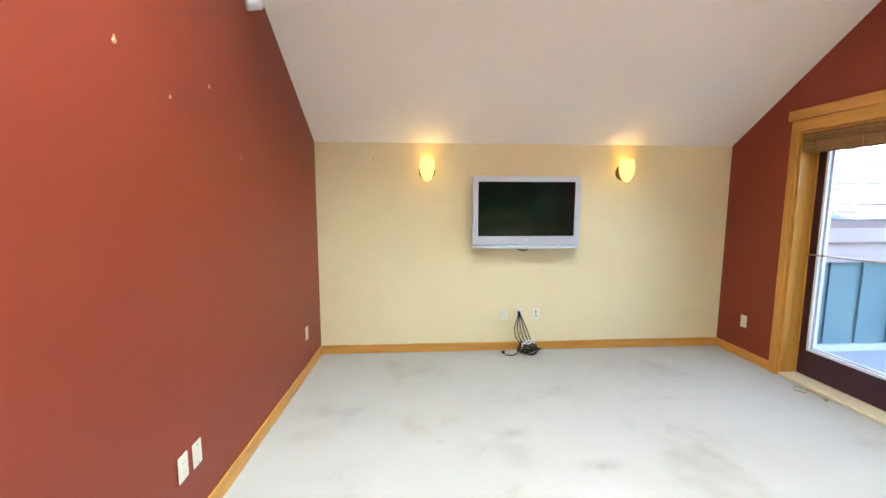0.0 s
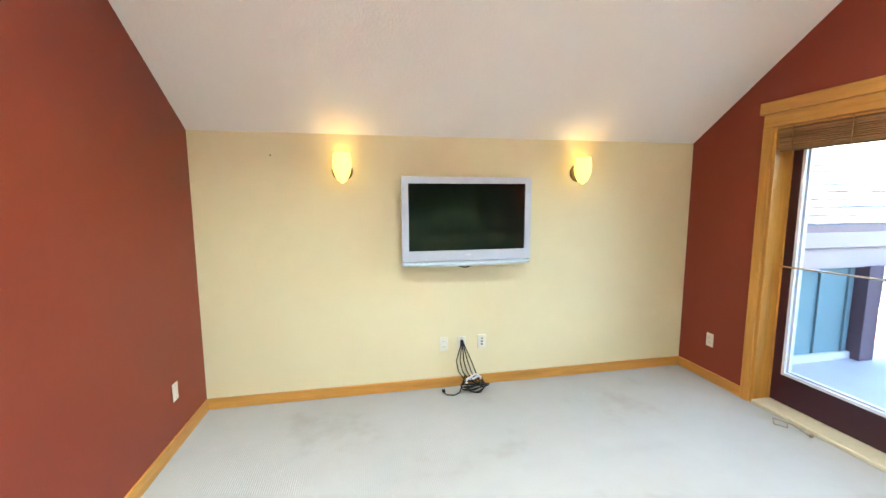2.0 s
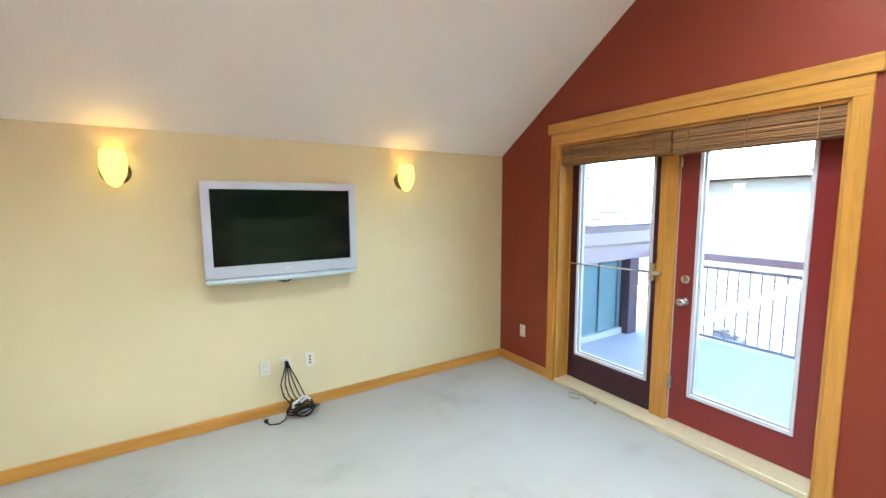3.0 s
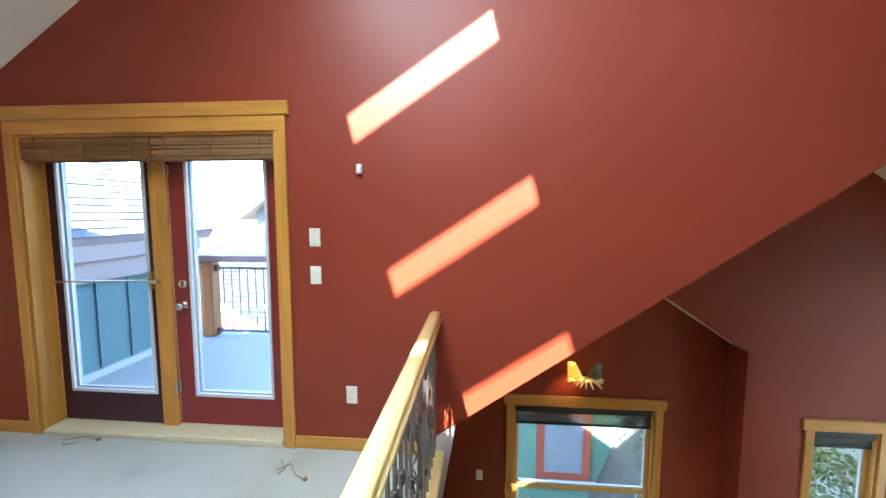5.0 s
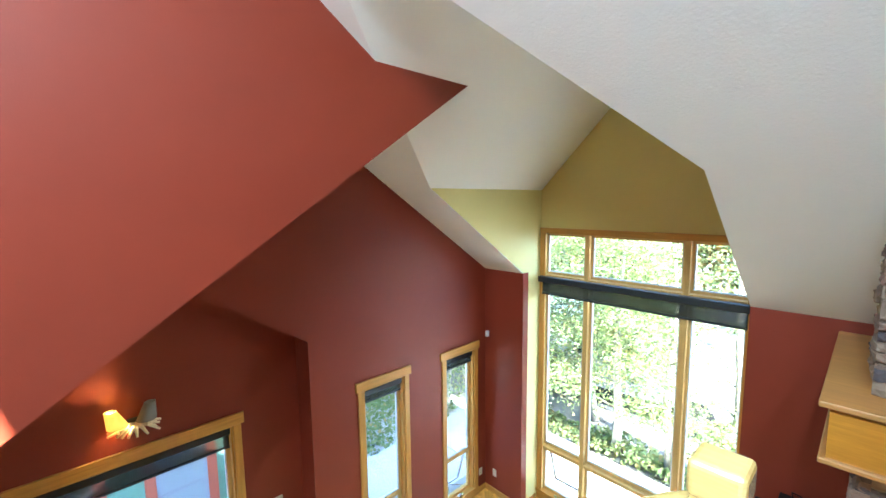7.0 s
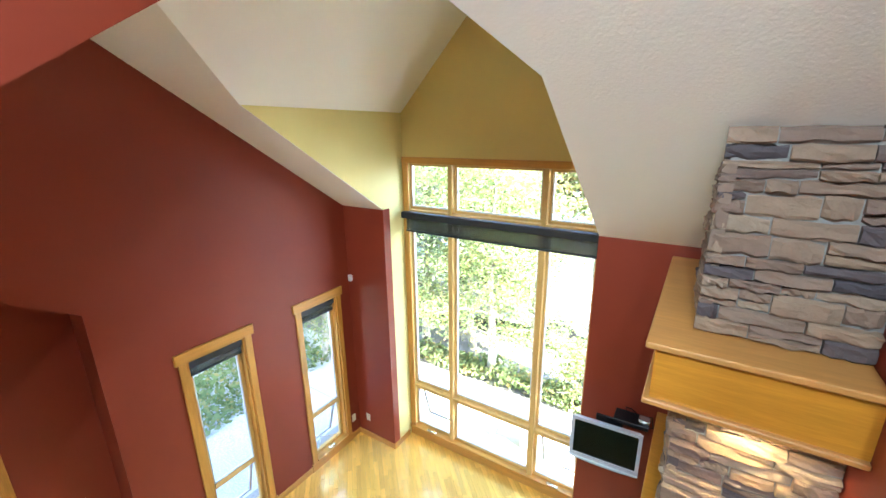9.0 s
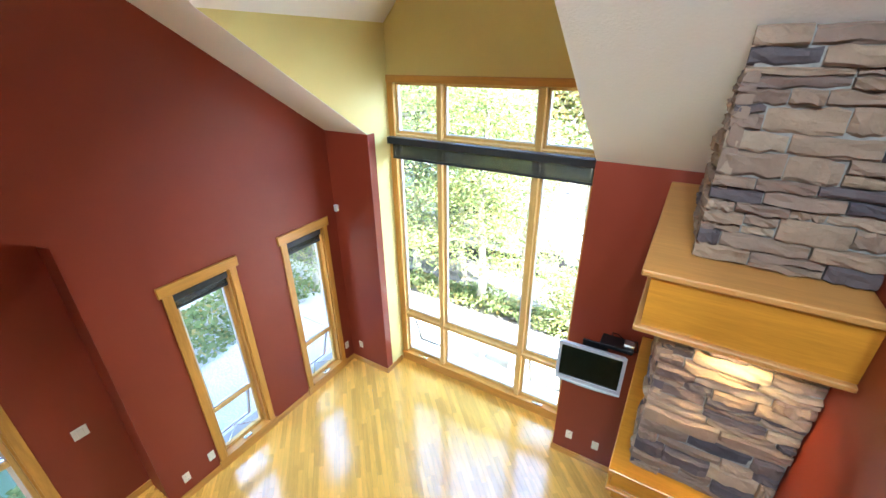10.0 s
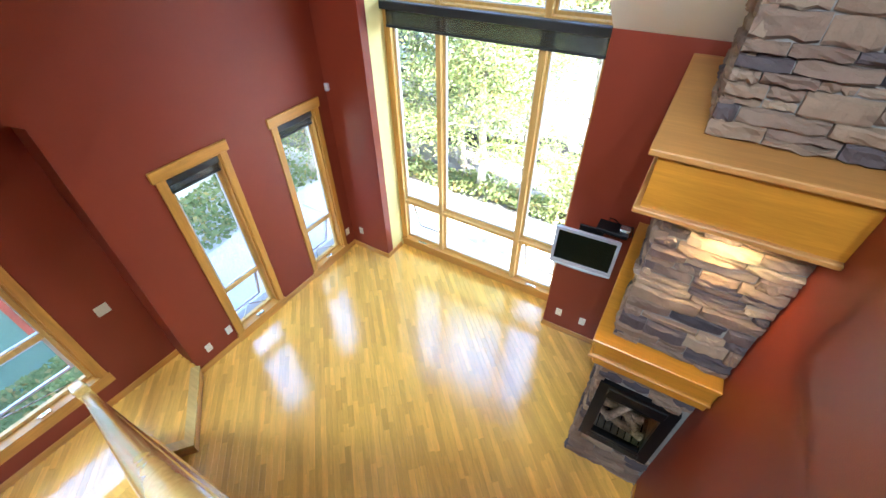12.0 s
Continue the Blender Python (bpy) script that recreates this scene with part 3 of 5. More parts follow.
# the tall bay window: three bays and three tiers
w = tagged(new("window_4"), "tall fir-framed window of nine lights in the bay", "window", kind="structure")
M1, M2 = 3.20, 2.06
ZT, ZL, ZB0 = 0.62, -1.93, -2.60
part("casing_head", boxes((BX0 + 0.001, BX1 - 0.001, YB, YB + 0.03, BWZ1 - 0.075, BWZ1), bevel=0.004), TRIM_X, w)
for x0, x1 in ((BX0 + 0.001, BX0 + 0.085), (BX1 - 0.085, BX1 - 0.001)):
    part("casing_side", boxes((x0, x1, YB, YB + 0.02, -2.64, BWZ1 - 0.075), bevel=0.003), TRIM_Z, w)
part("window_sill", boxes((BX0 + 0.001, BX1 - 0.001, YB - 0.06, YB + 0.045, -2.64, ZB0), bevel=0.004), TRIM_X, w)
part("apron", boxes((BX0 + 0.001, BX1 - 0.001, YB, YB + 0.025, ZF, -2.64), bevel=0.003), TRIM_X, w)
for x in (M1, M2):
    part("mullion", boxes((x - 0.03, x + 0.03, YB - 0.10, YB + 0.012, ZB0, BWZ1 - 0.08), bevel=0.005), FIR_PALE, w)
for za in (ZT - 0.02, ZL):
    for x0, x1 in ((BX0 + 0.09, M2 - 0.03), (M2 + 0.03, M1 - 0.03), (M1 + 0.03, BX1 - 0.09)):
        part("transom", boxes((x0, x1, YB - 0.10, YB + 0.008, za - 0.028, za + 0.028), bevel=0.004), FIR_PALE, w)
for x0, x1 in ((BX0 + 0.07, M2 - 0.03), (M2 + 0.03, M1 - 0.03), (M1 + 0.03, BX1 - 0.07)):
    for z0, z1 in ((ZB0, ZL - 0.035), (ZL + 0.035, ZT - 0.055), (ZT + 0.015, BWZ1 - 0.08)):
        y = YB - 0.085
        part("window_frame", boxes((x0, x0 + 0.026, y, y + 0.04, z0, z1), (x1 - 0.026, x1, y, y + 0.04, z0, z1), (x0 + 0.026, x1 - 0.026, y, y + 0.04, z0, z0 + 0.03), (x0 + 0.026, x1 - 0.026, y, y + 0.04, z1 - 0.03, z1), bevel=0.003), FIR_PALE, w)
        part("glazing_bead", boxes((x0 + 0.026, x0 + 0.037, y + 0.002, y + 0.03, z0 + 0.03, z1 - 0.03), (x1 - 0.037, x1 - 0.026, y + 0.002, y + 0.03, z0 + 0.03, z1 - 0.03), (x0 + 0.046, x1 - 0.046, y + 0.002, y + 0.03, z0 + 0.03, z0 + 0.042)), WHITE_V, w)
        low_side = z0 == ZB0 and not (x0 == M2 + 0.03)
        bm = boxes((x0 + 0.026, x1 - 0.026, y + 0.012, y + 0.018, z0 + 0.03, z1 - 0.03))
        if low_side:
            bm.free()
            bm = bmesh.new()
            bs = bmesh.new()
            t = math.tan(radians(17)) * (z1 - z0)
            a0, a1 = x0 + 0.05, x1 - 0.05
            box(bm, a0 + 0.03, a1 - 0.03, y - 0.03, y - 0.026, z0 + 0.07, z1 - 0.06)
            for r in ((a0, a1, z0 + 0.035, z0 + 0.07), (a0, a1, z1 - 0.065, z1 - 0.035), (a0, a0 + 0.03, z0 + 0.07, z1 - 0.065), (a1 - 0.03, a1, z0 + 0.07, z1 - 0.065)):
                box(bs, r[0], r[1], y - 0.045, y - 0.015, r[2], r[3])
            for q in (bm, bs):
                for v in q.verts:
                    v.co.y -= t * (z1 - v.co.z) / (z1 - z0)
            part("awning_sash", bs, plain("grey_sash", (0.35, 0.35, 0.36), 0.5), w, "grey tilted-out sash")
            xm = (x0 + x1) / 2
            ch = boxes((xm - 0.07, xm + 0.07, YB + 0.0, YB + 0.035, ZB0, ZB0 + 0.018), bevel=0.005)
            tube(ch, [(xm, YB + 0.02, ZB0 + 0.018), (xm + 0.01, YB + 0.035, ZB0 + 0.045), (xm + 0.06, YB + 0.035, ZB0 + 0.04)], 0.008)
            part("crank_handle", ch, CHROME, w, "folding metal crank")
        g = part("pane", bm, GLASS, w)
        g.visible_shadow = False
s = tagged(new("roller_shade"), "long black solar shade rolled up across the tall window", "shade", "roller shades")
part("cassette", boxes((BX0 + 0.03, BX1 - 0.03, YB + 0.022, YB + 0.11, ZT - 0.085, ZT - 0.005), bevel=0.01, seg=2), SHADE_BLK, s)
part("screen_cloth", boxes((BX0 + 0.07, BX1 - 0.07, YB + 0.05, YB + 0.052, ZT - 0.235, ZT - 0.085)), SCREEN_FAB, s)
part("hem_bar", boxes((BX0 + 0.065, BX1 - 0.065, YB + 0.042, YB + 0.06, ZT - 0.262, ZT - 0.235), bevel=0.004), SHADE_BLK, s)

# French doors: casing, post, fixed leaf and opening leaf
d1 = tagged(new("door_1"), "fixed dark red glazed door leaf in a fir frame", "door", kind="structure")
cas = tagged(new("door_casing"), "wide fir casing and post round the double doors", "door frame", kind="structure")
part("casing_head", boxes((XD - 0.03, XD, 1.575, 3.565, 2.155, 2.24), bevel=0.004), TRIM_Y, cas)
part("casing_head_lower", boxes((XD - 0.02, XD, 1.60, 3.535, 2.062, 2.155), bevel=0.003), TRIM_Y, cas)
part("casing_side", boxes((XD - 0.022, XD, 1.60, 1.672, 0, 2.062), bevel=0.003), TRIM_Z, cas)
part("casing_side", boxes((XD - 0.022, XD, 3.465, 3.535, 0, 2.062), bevel=0.003), TRIM_Z, cas)
part("jamb", boxes((XD, XD + 0.24, 1.665, 1.69, 0, 2.06)), TRIM_Z, cas)
part("jamb", boxes((XD, XD + 0.24, 3.445, 3.47, 0.0, 2.06)), TRIM_Z, cas)
part("jamb_stop", boxes((XD + 0.14, XD + 0.235, 3.43, 3.446, 0.0, 2.05), bevel=0.004), TRIM_Z, cas)
part("jamb_head", boxes((XD, XD + 0.24, 1.69, 3.445, 2.045, 2.06)), TRIM_Y, cas)
part("post", boxes((XD + 0.125, XD + 0.235, 2.527, 2.652, 0, 2.045), bevel=0.006), TRIM_Z, cas)
part("weather_strip", boxes((XD + 0.15, XD + 0.18, 2.518, 2.527, 0.05, 2.04)), WHITE_V, cas, "white weather strip")
part("threshold", boxes((XD - 0.022, XD + 0.24, 1.69, 2.525, 0, 0.045), bevel=0.006), SILL_STRIP, cas, "pale raised threshold")
part("threshold", boxes((XD - 0.012, XD + 0.24, 2.527, 3.445, 0, 0.03), bevel=0.006), SILL_STRIP, cas, "pale raised threshold")


def door_leaf(parent, x, y0, y1, z0, z1, g0, g1, gz0, gz1, mat):
    part("leaf", slab(rect(y0, y1, z0, z1), [rect(g0, g1, gz0, gz1)], lambda u, v, dd: (x + dd, u, v), 0.045), mat, parent)
    part("glass_frame", slab(rect(g0 - 0.010, g1 + 0.010, gz0 - 0.010, gz1), [rect(g0 + 0.010, g1 - 0.010, gz0 + 0.010, gz1 - 0.02)], lambda u, v, dd: (x - 0.012 + dd, u, v), 0.02), WHITE_V, parent, "white glazing frame")
    part("glass_stop", slab(rect(g0 + 0.0, g1 - 0.0, gz0 + 0.0, gz1), [rect(g0 + 0.018, g1 - 0.018, gz0 + 0.018, gz1 - 0.03)], lambda u, v, dd: (x + 0.02 + dd, u, v), 0.03), WHITE_V, parent)
    g = part("pane", boxes((x + 0.03, x + 0.034, g0, g1, gz0, gz1)), DOOR_GLASS, parent)
    g.visible_shadow = False


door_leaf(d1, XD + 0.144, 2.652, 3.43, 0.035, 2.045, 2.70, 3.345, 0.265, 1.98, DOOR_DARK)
d2 = tagged(new("door_2"), "closed red glazed door with a nickel knob", "door", kind="structure")
door_leaf(d2, XD + 0.142, 1.69, 2.518, 0.049, 2.045, 1.825, 2.385, 0.265, 1.98, DOOR_RED)
bm = bmesh.new()
lathe(bm, [(0.03, 0.0), (0.032, -0.008), (0.014, -0.012), (0.012, -0.035), (0.024, -0.042), (0.03, -0.058), (0.022, -0.07), (0.004, -0.073)], (XD + 0.142, 2.45, 0.91), axis="x")
part("knob", bm, CHROME, d2, "satin nickel knob", True)
bm = bmesh.new()
lathe(bm, [(0.03, 0.0), (0.031, -0.01), (0.026, -0.016), (0.004, -0.017)], (XD + 0.142, 2.45, 1.06), axis="x")
box(bm, XD + 0.109, XD + 0.127, 2.446, 2.454, 1.04, 1.08)
part("deadbolt", bm, CHROME, d2, "satin nickel thumb-turn")
for z in (0.32, 1.86):
    bm = boxes((XD + 0.135, XD + 0.141, 2.50, 2.519, z - 0.045, z + 0.045))
    lathe(bm, [(0.007, z - 0.047), (0.007, z + 0.047)], (XD + 0.11, 2.515, 0), 8)
    part("hinge", bm, CHROME, d2)
bm = bmesh.new()
tube(bm, [(XD + 0.125, 3.43, 1.06), (XD + 0.125, 2.655, 1.08)], 0.008)
box(bm, XD + 0.105, XD + 0.14, 2.654, 2.685, 1.02, 1.15, 0.004)
box(bm, XD + 0.085, XD + 0.126, 2.60, 2.67, 1.065, 1.095, 0.004)
bar = tagged(mesh_object("security_bar", bm, CHROME), "slim metal security bar across the fixed door", "security bar")


def bamboo_shade(y0, y1):
    b = tagged(new("bamboo_blind"), "brown bamboo roman blind drawn up over a door", "blind", "bamboo blinds")
    z = 2.055
    while z > 1.90:
        h = random.uniform(0.006, 0.014)
        xo = random.uniform(-0.006, 0.006)
        part("slat", boxes((XD + 0.005 + xo, XD + 0.03 + xo, y0, y1, z - h, z), bevel=0.002), BAMBOO, b)
        z -= h + random.choice((0.001, 0.001, 0.004))
    part("valance", boxes((XD + 0.032, XD + 0.045, y0, y1, 1.885, 2.058)), BAMBOO, b)
    for k in (0.12, 0.5, 0.88):
        y = y0 + (y1 - y0) * k
        part("cord", boxes((XD - 0.008, XD - 0.004, y - 0.003, y + 0.003, 1.885, 2.055)), BAMBOO, b)


bamboo_shade(1.69, 2.515)
bamboo_shade(2.525, 3.44)


# ---- things in the loft ----
def flat_tv(name, label, at, wdt, hgt, bezel, foot, deep, rot=0, tilt=0):
    """A silver flat panel facing -y at its own origin (middle of the back)."""
    tv = tagged(new(name), label, "television")
    tv.matrix_world = pose(*at, tilt, 0, rot)
    h, k = hgt / 2, wdt / 2
    part("housing", boxes((-k + 0.01, k - 0.01, -deep * 0.7, 0, -h + 0.01, h - 0.01), bevel=0.015, seg=2), SILVER, tv)
    part("bezel", slab(rect(-k, k, -h + foot * 0.3, h), [rect(-k + bezel, k - bezel, -h + foot, h - bezel)], lambda u, v, dd: (u, -deep + dd, v), deep * 0.35), SILVER, tv, "silver bezel")
    part("screen", boxes((-k + bezel - 0.004, k - bezel + 0.004, -deep + 0.012, -deep + 0.02, -h + foot - 0.004, h - bezel + 0.004)), SCREEN, tv, "dark glass screen")
    bm = bmesh.new()
    n = 12
    lo, hi = [], []
    for i in range(n + 1):
        u = -1 + 2 * i / n
        drop = 0.012 * (1 - u * u)
        lo.append((bm.verts.new((u * k, -deep - 0.012 + 0.006 * u * u, -h - drop)), bm.verts.new((u * k, -deep * 0.4, -h - drop))))
        hi.append((bm.verts.new((u * k, -deep - 0.001, -h + foot * 0.22)), bm.verts.new((u * k, -deep * 0.4, -h + foot * 0.22))))
    for i in range(n):
        for a, b in (((lo, 0), (hi, 0)), ((hi, 0), (hi, 1)), ((hi, 1), (lo, 1)), ((lo, 1), (lo, 0))):
            bm.faces.new((a[0][i][a[1]], a[0][i + 1][a[1]], b[0][i + 1][b[1]], b[0][i][b[1]]))
    part("speaker_lip", bm, plain("pale_clear_plastic", (0.5, 0.58, 0.6), 0.12, bumpy=0), tv, "curved translucent lower lip", True)
    part("badge", boxes((-0.022, 0.022, -deep - 0.002, -deep + 0.004, -h + foot * 0.62, -h + foot * 0.74), bevel=0.001), WHITE_V, tv)
    part("wall_bracket", boxes((-0.18, 0.18, -0.002, 0.05, -0.14, 0.14)), BLACK, tv)
    return tv


tv = flat_tv("television", "silver flat television on a wall bracket above cables", (1.0, 4.138, 1.392), 1.026, 0.672, 0.05, 0.11, 0.085)
bm = bmesh.new()
tube(bm, [(-0.10, -0.03, -0.345), (-0.05, -0.035, -0.36), (-0.01, -0.03, -0.37), (0.03, -0.03, -0.36), (0.02, -0.02, -0.34)], 0.006)
part("cable_loop", bm, BLACK, tv)

SCONCE_GLASS = glow("amber_sconce_glass", (1.0, 0.66, 0.09), 0.17, (0.55, 0.36, 0.08))
sc = thing("wall_sconce", "lit amber glass wall sconce with a bronze back plate", "wall lamp", "wall sconces", (0.062, YN, 1.70))
bm = bmesh.new()
lathe(bm, [(0.004, -0.02), (0.035, 0.0), (0.058, 0.05), (0.068, 0.10), (0.066, 0.15), (0.058, 0.195)], (0, -0.075, 0), 24)
for f in [f for f in bm.faces if len(f.verts) > 4 and f.calc_center_median().z > 0.19]:
    bm.faces.remove(f)
part("glass_shade", bm, SCONCE_GLASS, sc, "glowing amber glass", True)
bm = bmesh.new()
lathe(bm, [(0.074, 0.0), (0.078, -0.006), (0.07, -0.014), (0.03, -0.022)], (0.0, 0.0, 0.075), 24, "y")
part("back_plate", bm, plain("aged_bronze", (0.16, 0.10, 0.05), 0.4, 0.9), sc, "bronze back plate", True)
copy_thing(sc, pose(1.985, YN, 1.70))


def plate(name, at, facing, kind):
    """A small cover plate; its face looks along facing (-y, +x or -x)."""
    rz = {"-y": 0, "-x": -90, "+x": 90, "+y": 180}[facing]
    label = {"outlet": "ivory duplex outlet plate", "blank": "ivory blank cover plate", "switch": "ivory rocker switch plate", "jack": "ivory plate with three jacks"}[kind]
    p = tagged(new(name), label, "switch plate" if kind == "switch" else "wall plate", "wall plates")
    p.matrix_world = pose(*at, 0, 0, rz)
    part("cover", boxes((-0.036, 0.036, -0.006, 0, -0.058, 0.058), bevel=0.003), PLATE, p)
    if kind == "outlet":
        for z in (-0.022, 0.022):
            rc = part("receptacle", boxes((-0.016, 0.016, -0.008, -0.005, z - 0.015, z + 0.015), bevel=0.002), PLATE, p)
            for sx in (-0.007, 0.007):
                part("slot", boxes((sx - 0.001, sx + 0.001, -0.0085, -0.007, z - 0.004, z + 0.006)), DARK_SLOT, rc)
    elif kind == "switch":
        part("rocker", boxes((-0.016, 0.016, -0.011, -0.005, -0.033, 0.033), bevel=0.002), PLATE, p)
    elif kind == "jack":
        for z in (-0.025, 0.0, 0.025):
            part("jack", boxes((-0.008, 0.008, -0.0085, -0.005, z - 0.006, z + 0.006)), DARK_SLOT, p)
    else:
        for z in (-0.041, 0.041):
            part("screw", boxes((-0.003, 0.003, -0.0075, -0.005, z - 0.003, z + 0.003)), CHROME, p)
    return p


plate("wall_plate", (0.829, YN, 0.372), "-y", "outlet")
plate("wall_plate", (0.979, YN, 0.372), "-y", "blank")
plate("wall_plate", (1.155, YN, 0.374), "-y", "jack")
plate("wall_plate", (x_west(3.74), 3.74, 0.361), "+x", "blank")
plate("wall_plate", (x_west(2.07), 2.07, 0.354), "+x", "blank")
plate("wall_plate", (x_west(1.965), 1.965, 0.357), "+x", "outlet")
plate("wall_plate", (XD, 3.86, 0.355), "-x", "outlet")
plate("wall_plate", (XD, 1.435, 1.40), "-x", "blank")
plate("light_switch", (XD, 1.435, 1.16), "-x", "switch")
plate("wall_plate", (XD, 1.216, 0.378), "-x", "outlet")
plate("wall_plate", (XA, 0.376, -1.33), "-x", "switch")
sw = plate("light_switch", (XA, -1.83, -1.514), "-x", "switch")
sw.scale = (1.6, 1, 1)
plate("wall_plate", (XE, -2.322, -2.491), "-x", "outlet")
plate("wall_plate", (XE, -2.600, -2.471), "-x", "blank")
plate("wall_plate", (XE, -4.735, -2.437), "-x", "outlet")
plate("wall_plate", (4.37, YS, -2.425), "+y", "outlet")
plate("wall_plate", (1.261, YS, -2.436), "+y", "outlet")
plate("wall_plate", (0.972, YS, -2.44), "+y", "blank")

# bundle of cables under the television
cb = thing("cable_bundle", "coiled black cables with white ties on the carpet", "cables", at=(1.06, 4.08, 0))
rng = random.Random(4)
for k in range(7):
    bm = bmesh.new()
    r, a0 = rng.uniform(0.055, 0.10), rng.uniform(0, 6.28)
    pts = []
    for i in range(44):
        a = a0 + i * 0.33
        q = r * (1 + 0.15 * math.sin(3 * a + k))
        pts.append((q * 1.15 * math.cos(a), q * 0.75 * math.sin(a) - 0.01, 0.012 + 0.016 * k * 0.8 + 0.01 * math.sin(2 * a + k)))
    tube(bm, pts, 0.0045, 6)
    part("coil", bm, BLACK, cb, smooth=True)
for k in range(5):
    bm = bmesh.new()
    dx = (k - 2) * 0.014
    tube(bm, [(-0.075 + dx * 0.3, 0.095, 0.375), (-0.08 + dx, 0.06, 0.33), (-0.075 + dx * 2.2, 0.05, 0.24), (-0.05 + dx * 2.5, 0.045, 0.15), (0.0 + dx * 2, 0.02, 0.06)], 0.0045, 6)
    part("hanging_cable", bm, BLACK, cb, smooth=True)
bm = bmesh.new()
tube(bm, [(-0.06, 0.05, 0.12), (-0.09, 0.03, 0.05), (-0.13, -0.04, 0.012), (-0.18, -0.07, 0.008), (-0.24, -0.05, 0.008), (-0.255, -0.01, 0.02)], 0.0045, 6)
box(bm, -0.268, -0.242, -0.015, 0.012, 0.01, 0.03, 0.003)
part("plug_lead", bm, BLACK, cb)
part("plug", boxes((-0.092, -0.068, 0.078, 0.104, 0.355, 0.40), bevel=0.004), BLACK, cb)
for k, (a, z) in enumerate(((0.5, 0.10), (0.9, 0.115), (2.0, 0.09))):
    bm = bmesh.new()
    tube(bm, [(0.07 * math.cos(a + j * 0.25), 0.05 * math.sin(a + j * 0.25) - 0.03, z + 0.012 * math.sin(j)) for j in range(6)], 0.009, 6)
    part("tie", bm, WHITE_V, cb, "white cable wrap")

# loose cords on the carpet by the doors
def cord(at, pts, label):
    bm = bmesh.new()
    tube(bm, pts, 0.003, 6)
    box(bm, pts[-1][0] - 0.012, pts[-1][0] + 0.012, pts[-1][1] - 0.01, pts[-1][1] + 0.01, 0.0, 0.018, 0.004)
    ob = tagged(mesh_object("blind_cord", bm, plain("cord_brown", (0.25, 0.17, 0.09), 0.8), True), label, "cord")
    ob.location = at


cord((3.06, 3.1, 0.003), [(0, 0.05, 0.002), (-0.06, 0.0, 0.002), (-0.10, 0.06, 0.002), (-0.04, 0.12, 0.004), (0.01, 0.02, 0.003), (-0.02, -0.12, 0.003)], "tan blind cord lying on the carpet")
cord((2.86, 1.53, 0.003), [(0.08, 0.10, 0.002), (0.01, 0.04, 0.002), (-0.06, 0.05, 0.003), (-0.02, 0.08, 0.004), (0.05, 0.02, 0.003), (-0.05, -0.05, 0.003), (-0.09, -0.13, 0.003)], "tan blind cord lying on the carpet")

# wall anchors and nail holes
for k, (y, z, r) in enumerate(((1.786, 2.037, 0.011), (2.07, 1.921, 0.006), (2.384, 2.044, 0.007), (2.687, 1.736, 0.004))):
    bm = bmesh.new()
    lathe(bm, [(r, 0.0), (r * 0.8, 0.004), (r * 0.3, 0.006)], (x_west(y), y, z), 10, "x")
    box(bm, x_west(y), x_west(y) + 0.004, y - r * 0.3, y + r * 0.35, z + r * 0.6, z + r * 1.9)
    tagged(mesh_object("wall_anchor", bm, plain("spackle", (0.52, 0.34, 0.17), 0.8)), "small plastered anchor hole in the red wall", "wall anchor", "wall anchors")
tagged(mesh_object("nail", boxes((-0.443, -0.437, YN - 0.008, YN, 1.872, 1.886)), BLACK), "small nail in the cream wall", "nail")


def motion_sensor(at, rz, label, k=1.0):
    s_ = tagged(new("wall_sensor"), label, "sensor", "wall sensors")
    s_.matrix_world = pose(*at, 0, 0, rz) @ Matrix.Scale(k, 4)
    part("case", boxes((-0.017, 0.017, -0.03, 0, -0.029, 0.029), bevel=0.006, seg=2), WHITE_V, s_)
    part("lens", boxes((-0.012, 0.012, -0.034, -0.025, -0.013, 0.013), bevel=0.004), PLATE, s_)


motion_sensor((XD, 1.137, 1.823), -90, "small white sensor on the red gable wall")
motion_sensor((4.50, YS, -0.283), 180, "small white sensor in the corner", 1.5)
cm = thing("ceiling_speaker", "round white detector high on the red wall", "detector", at=(x_west(2.866), 2.866, 2.64))
bm = bmesh.new()
lathe(bm, [(0.035, 0), (0.035, 0.03), (0.028, 0.05), (0.03, 0.07), (0.02, 0.09)], (0, 0, 0), 20, "x")
part("case", bm, WHITE_V, cm, smooth=True)

# ---- railing of the loft ----
def rail_profile(w, h):
    """Handrail section: a rounded crown, a groove below it and a wider foot."""
    half = [(0.36, 0), (0.46, 0.06), (0.50, 0.18), (0.50, 0.32), (0.465, 0.42), (0.385, 0.48), (0.365, 0.54), (0.395, 0.62), (0.40, 0.73), (0.36, 0.86), (0.25, 0.96), (0.10, 1.0)]
    right = [(w * a, h * b) for a, b in half]
    return [(-a, b) for a, b in right] + right[::-1]


def sweep(bm, path, w, h):
    prof = rail_profile(w, h)
    rings = []
    for i, p in enumerate(path):
        p = Vector(p)
        d = (Vector(path[min(i + 1, len(path) - 1)]) - Vector(path[max(i - 1, 0)])).normalized()
        side = Vector((d.y, -d.x, 0)).normalized()
        up = side.cross(d).normalized()
        if up.z < 0:
            up = -up
        rings.append([bm.verts.new(p + side * a + up * (b - h)) for a, b in prof])
    n = len(prof)
    for a, b in zip(rings, rings[1:]):
        for k in range(n):
            bm.faces.new((a[k], a[(k + 1) % n], b[(k + 1) % n], b[k]))
    bm.faces.new(rings[0])
    bm.faces.new(rings[-1][::-1])


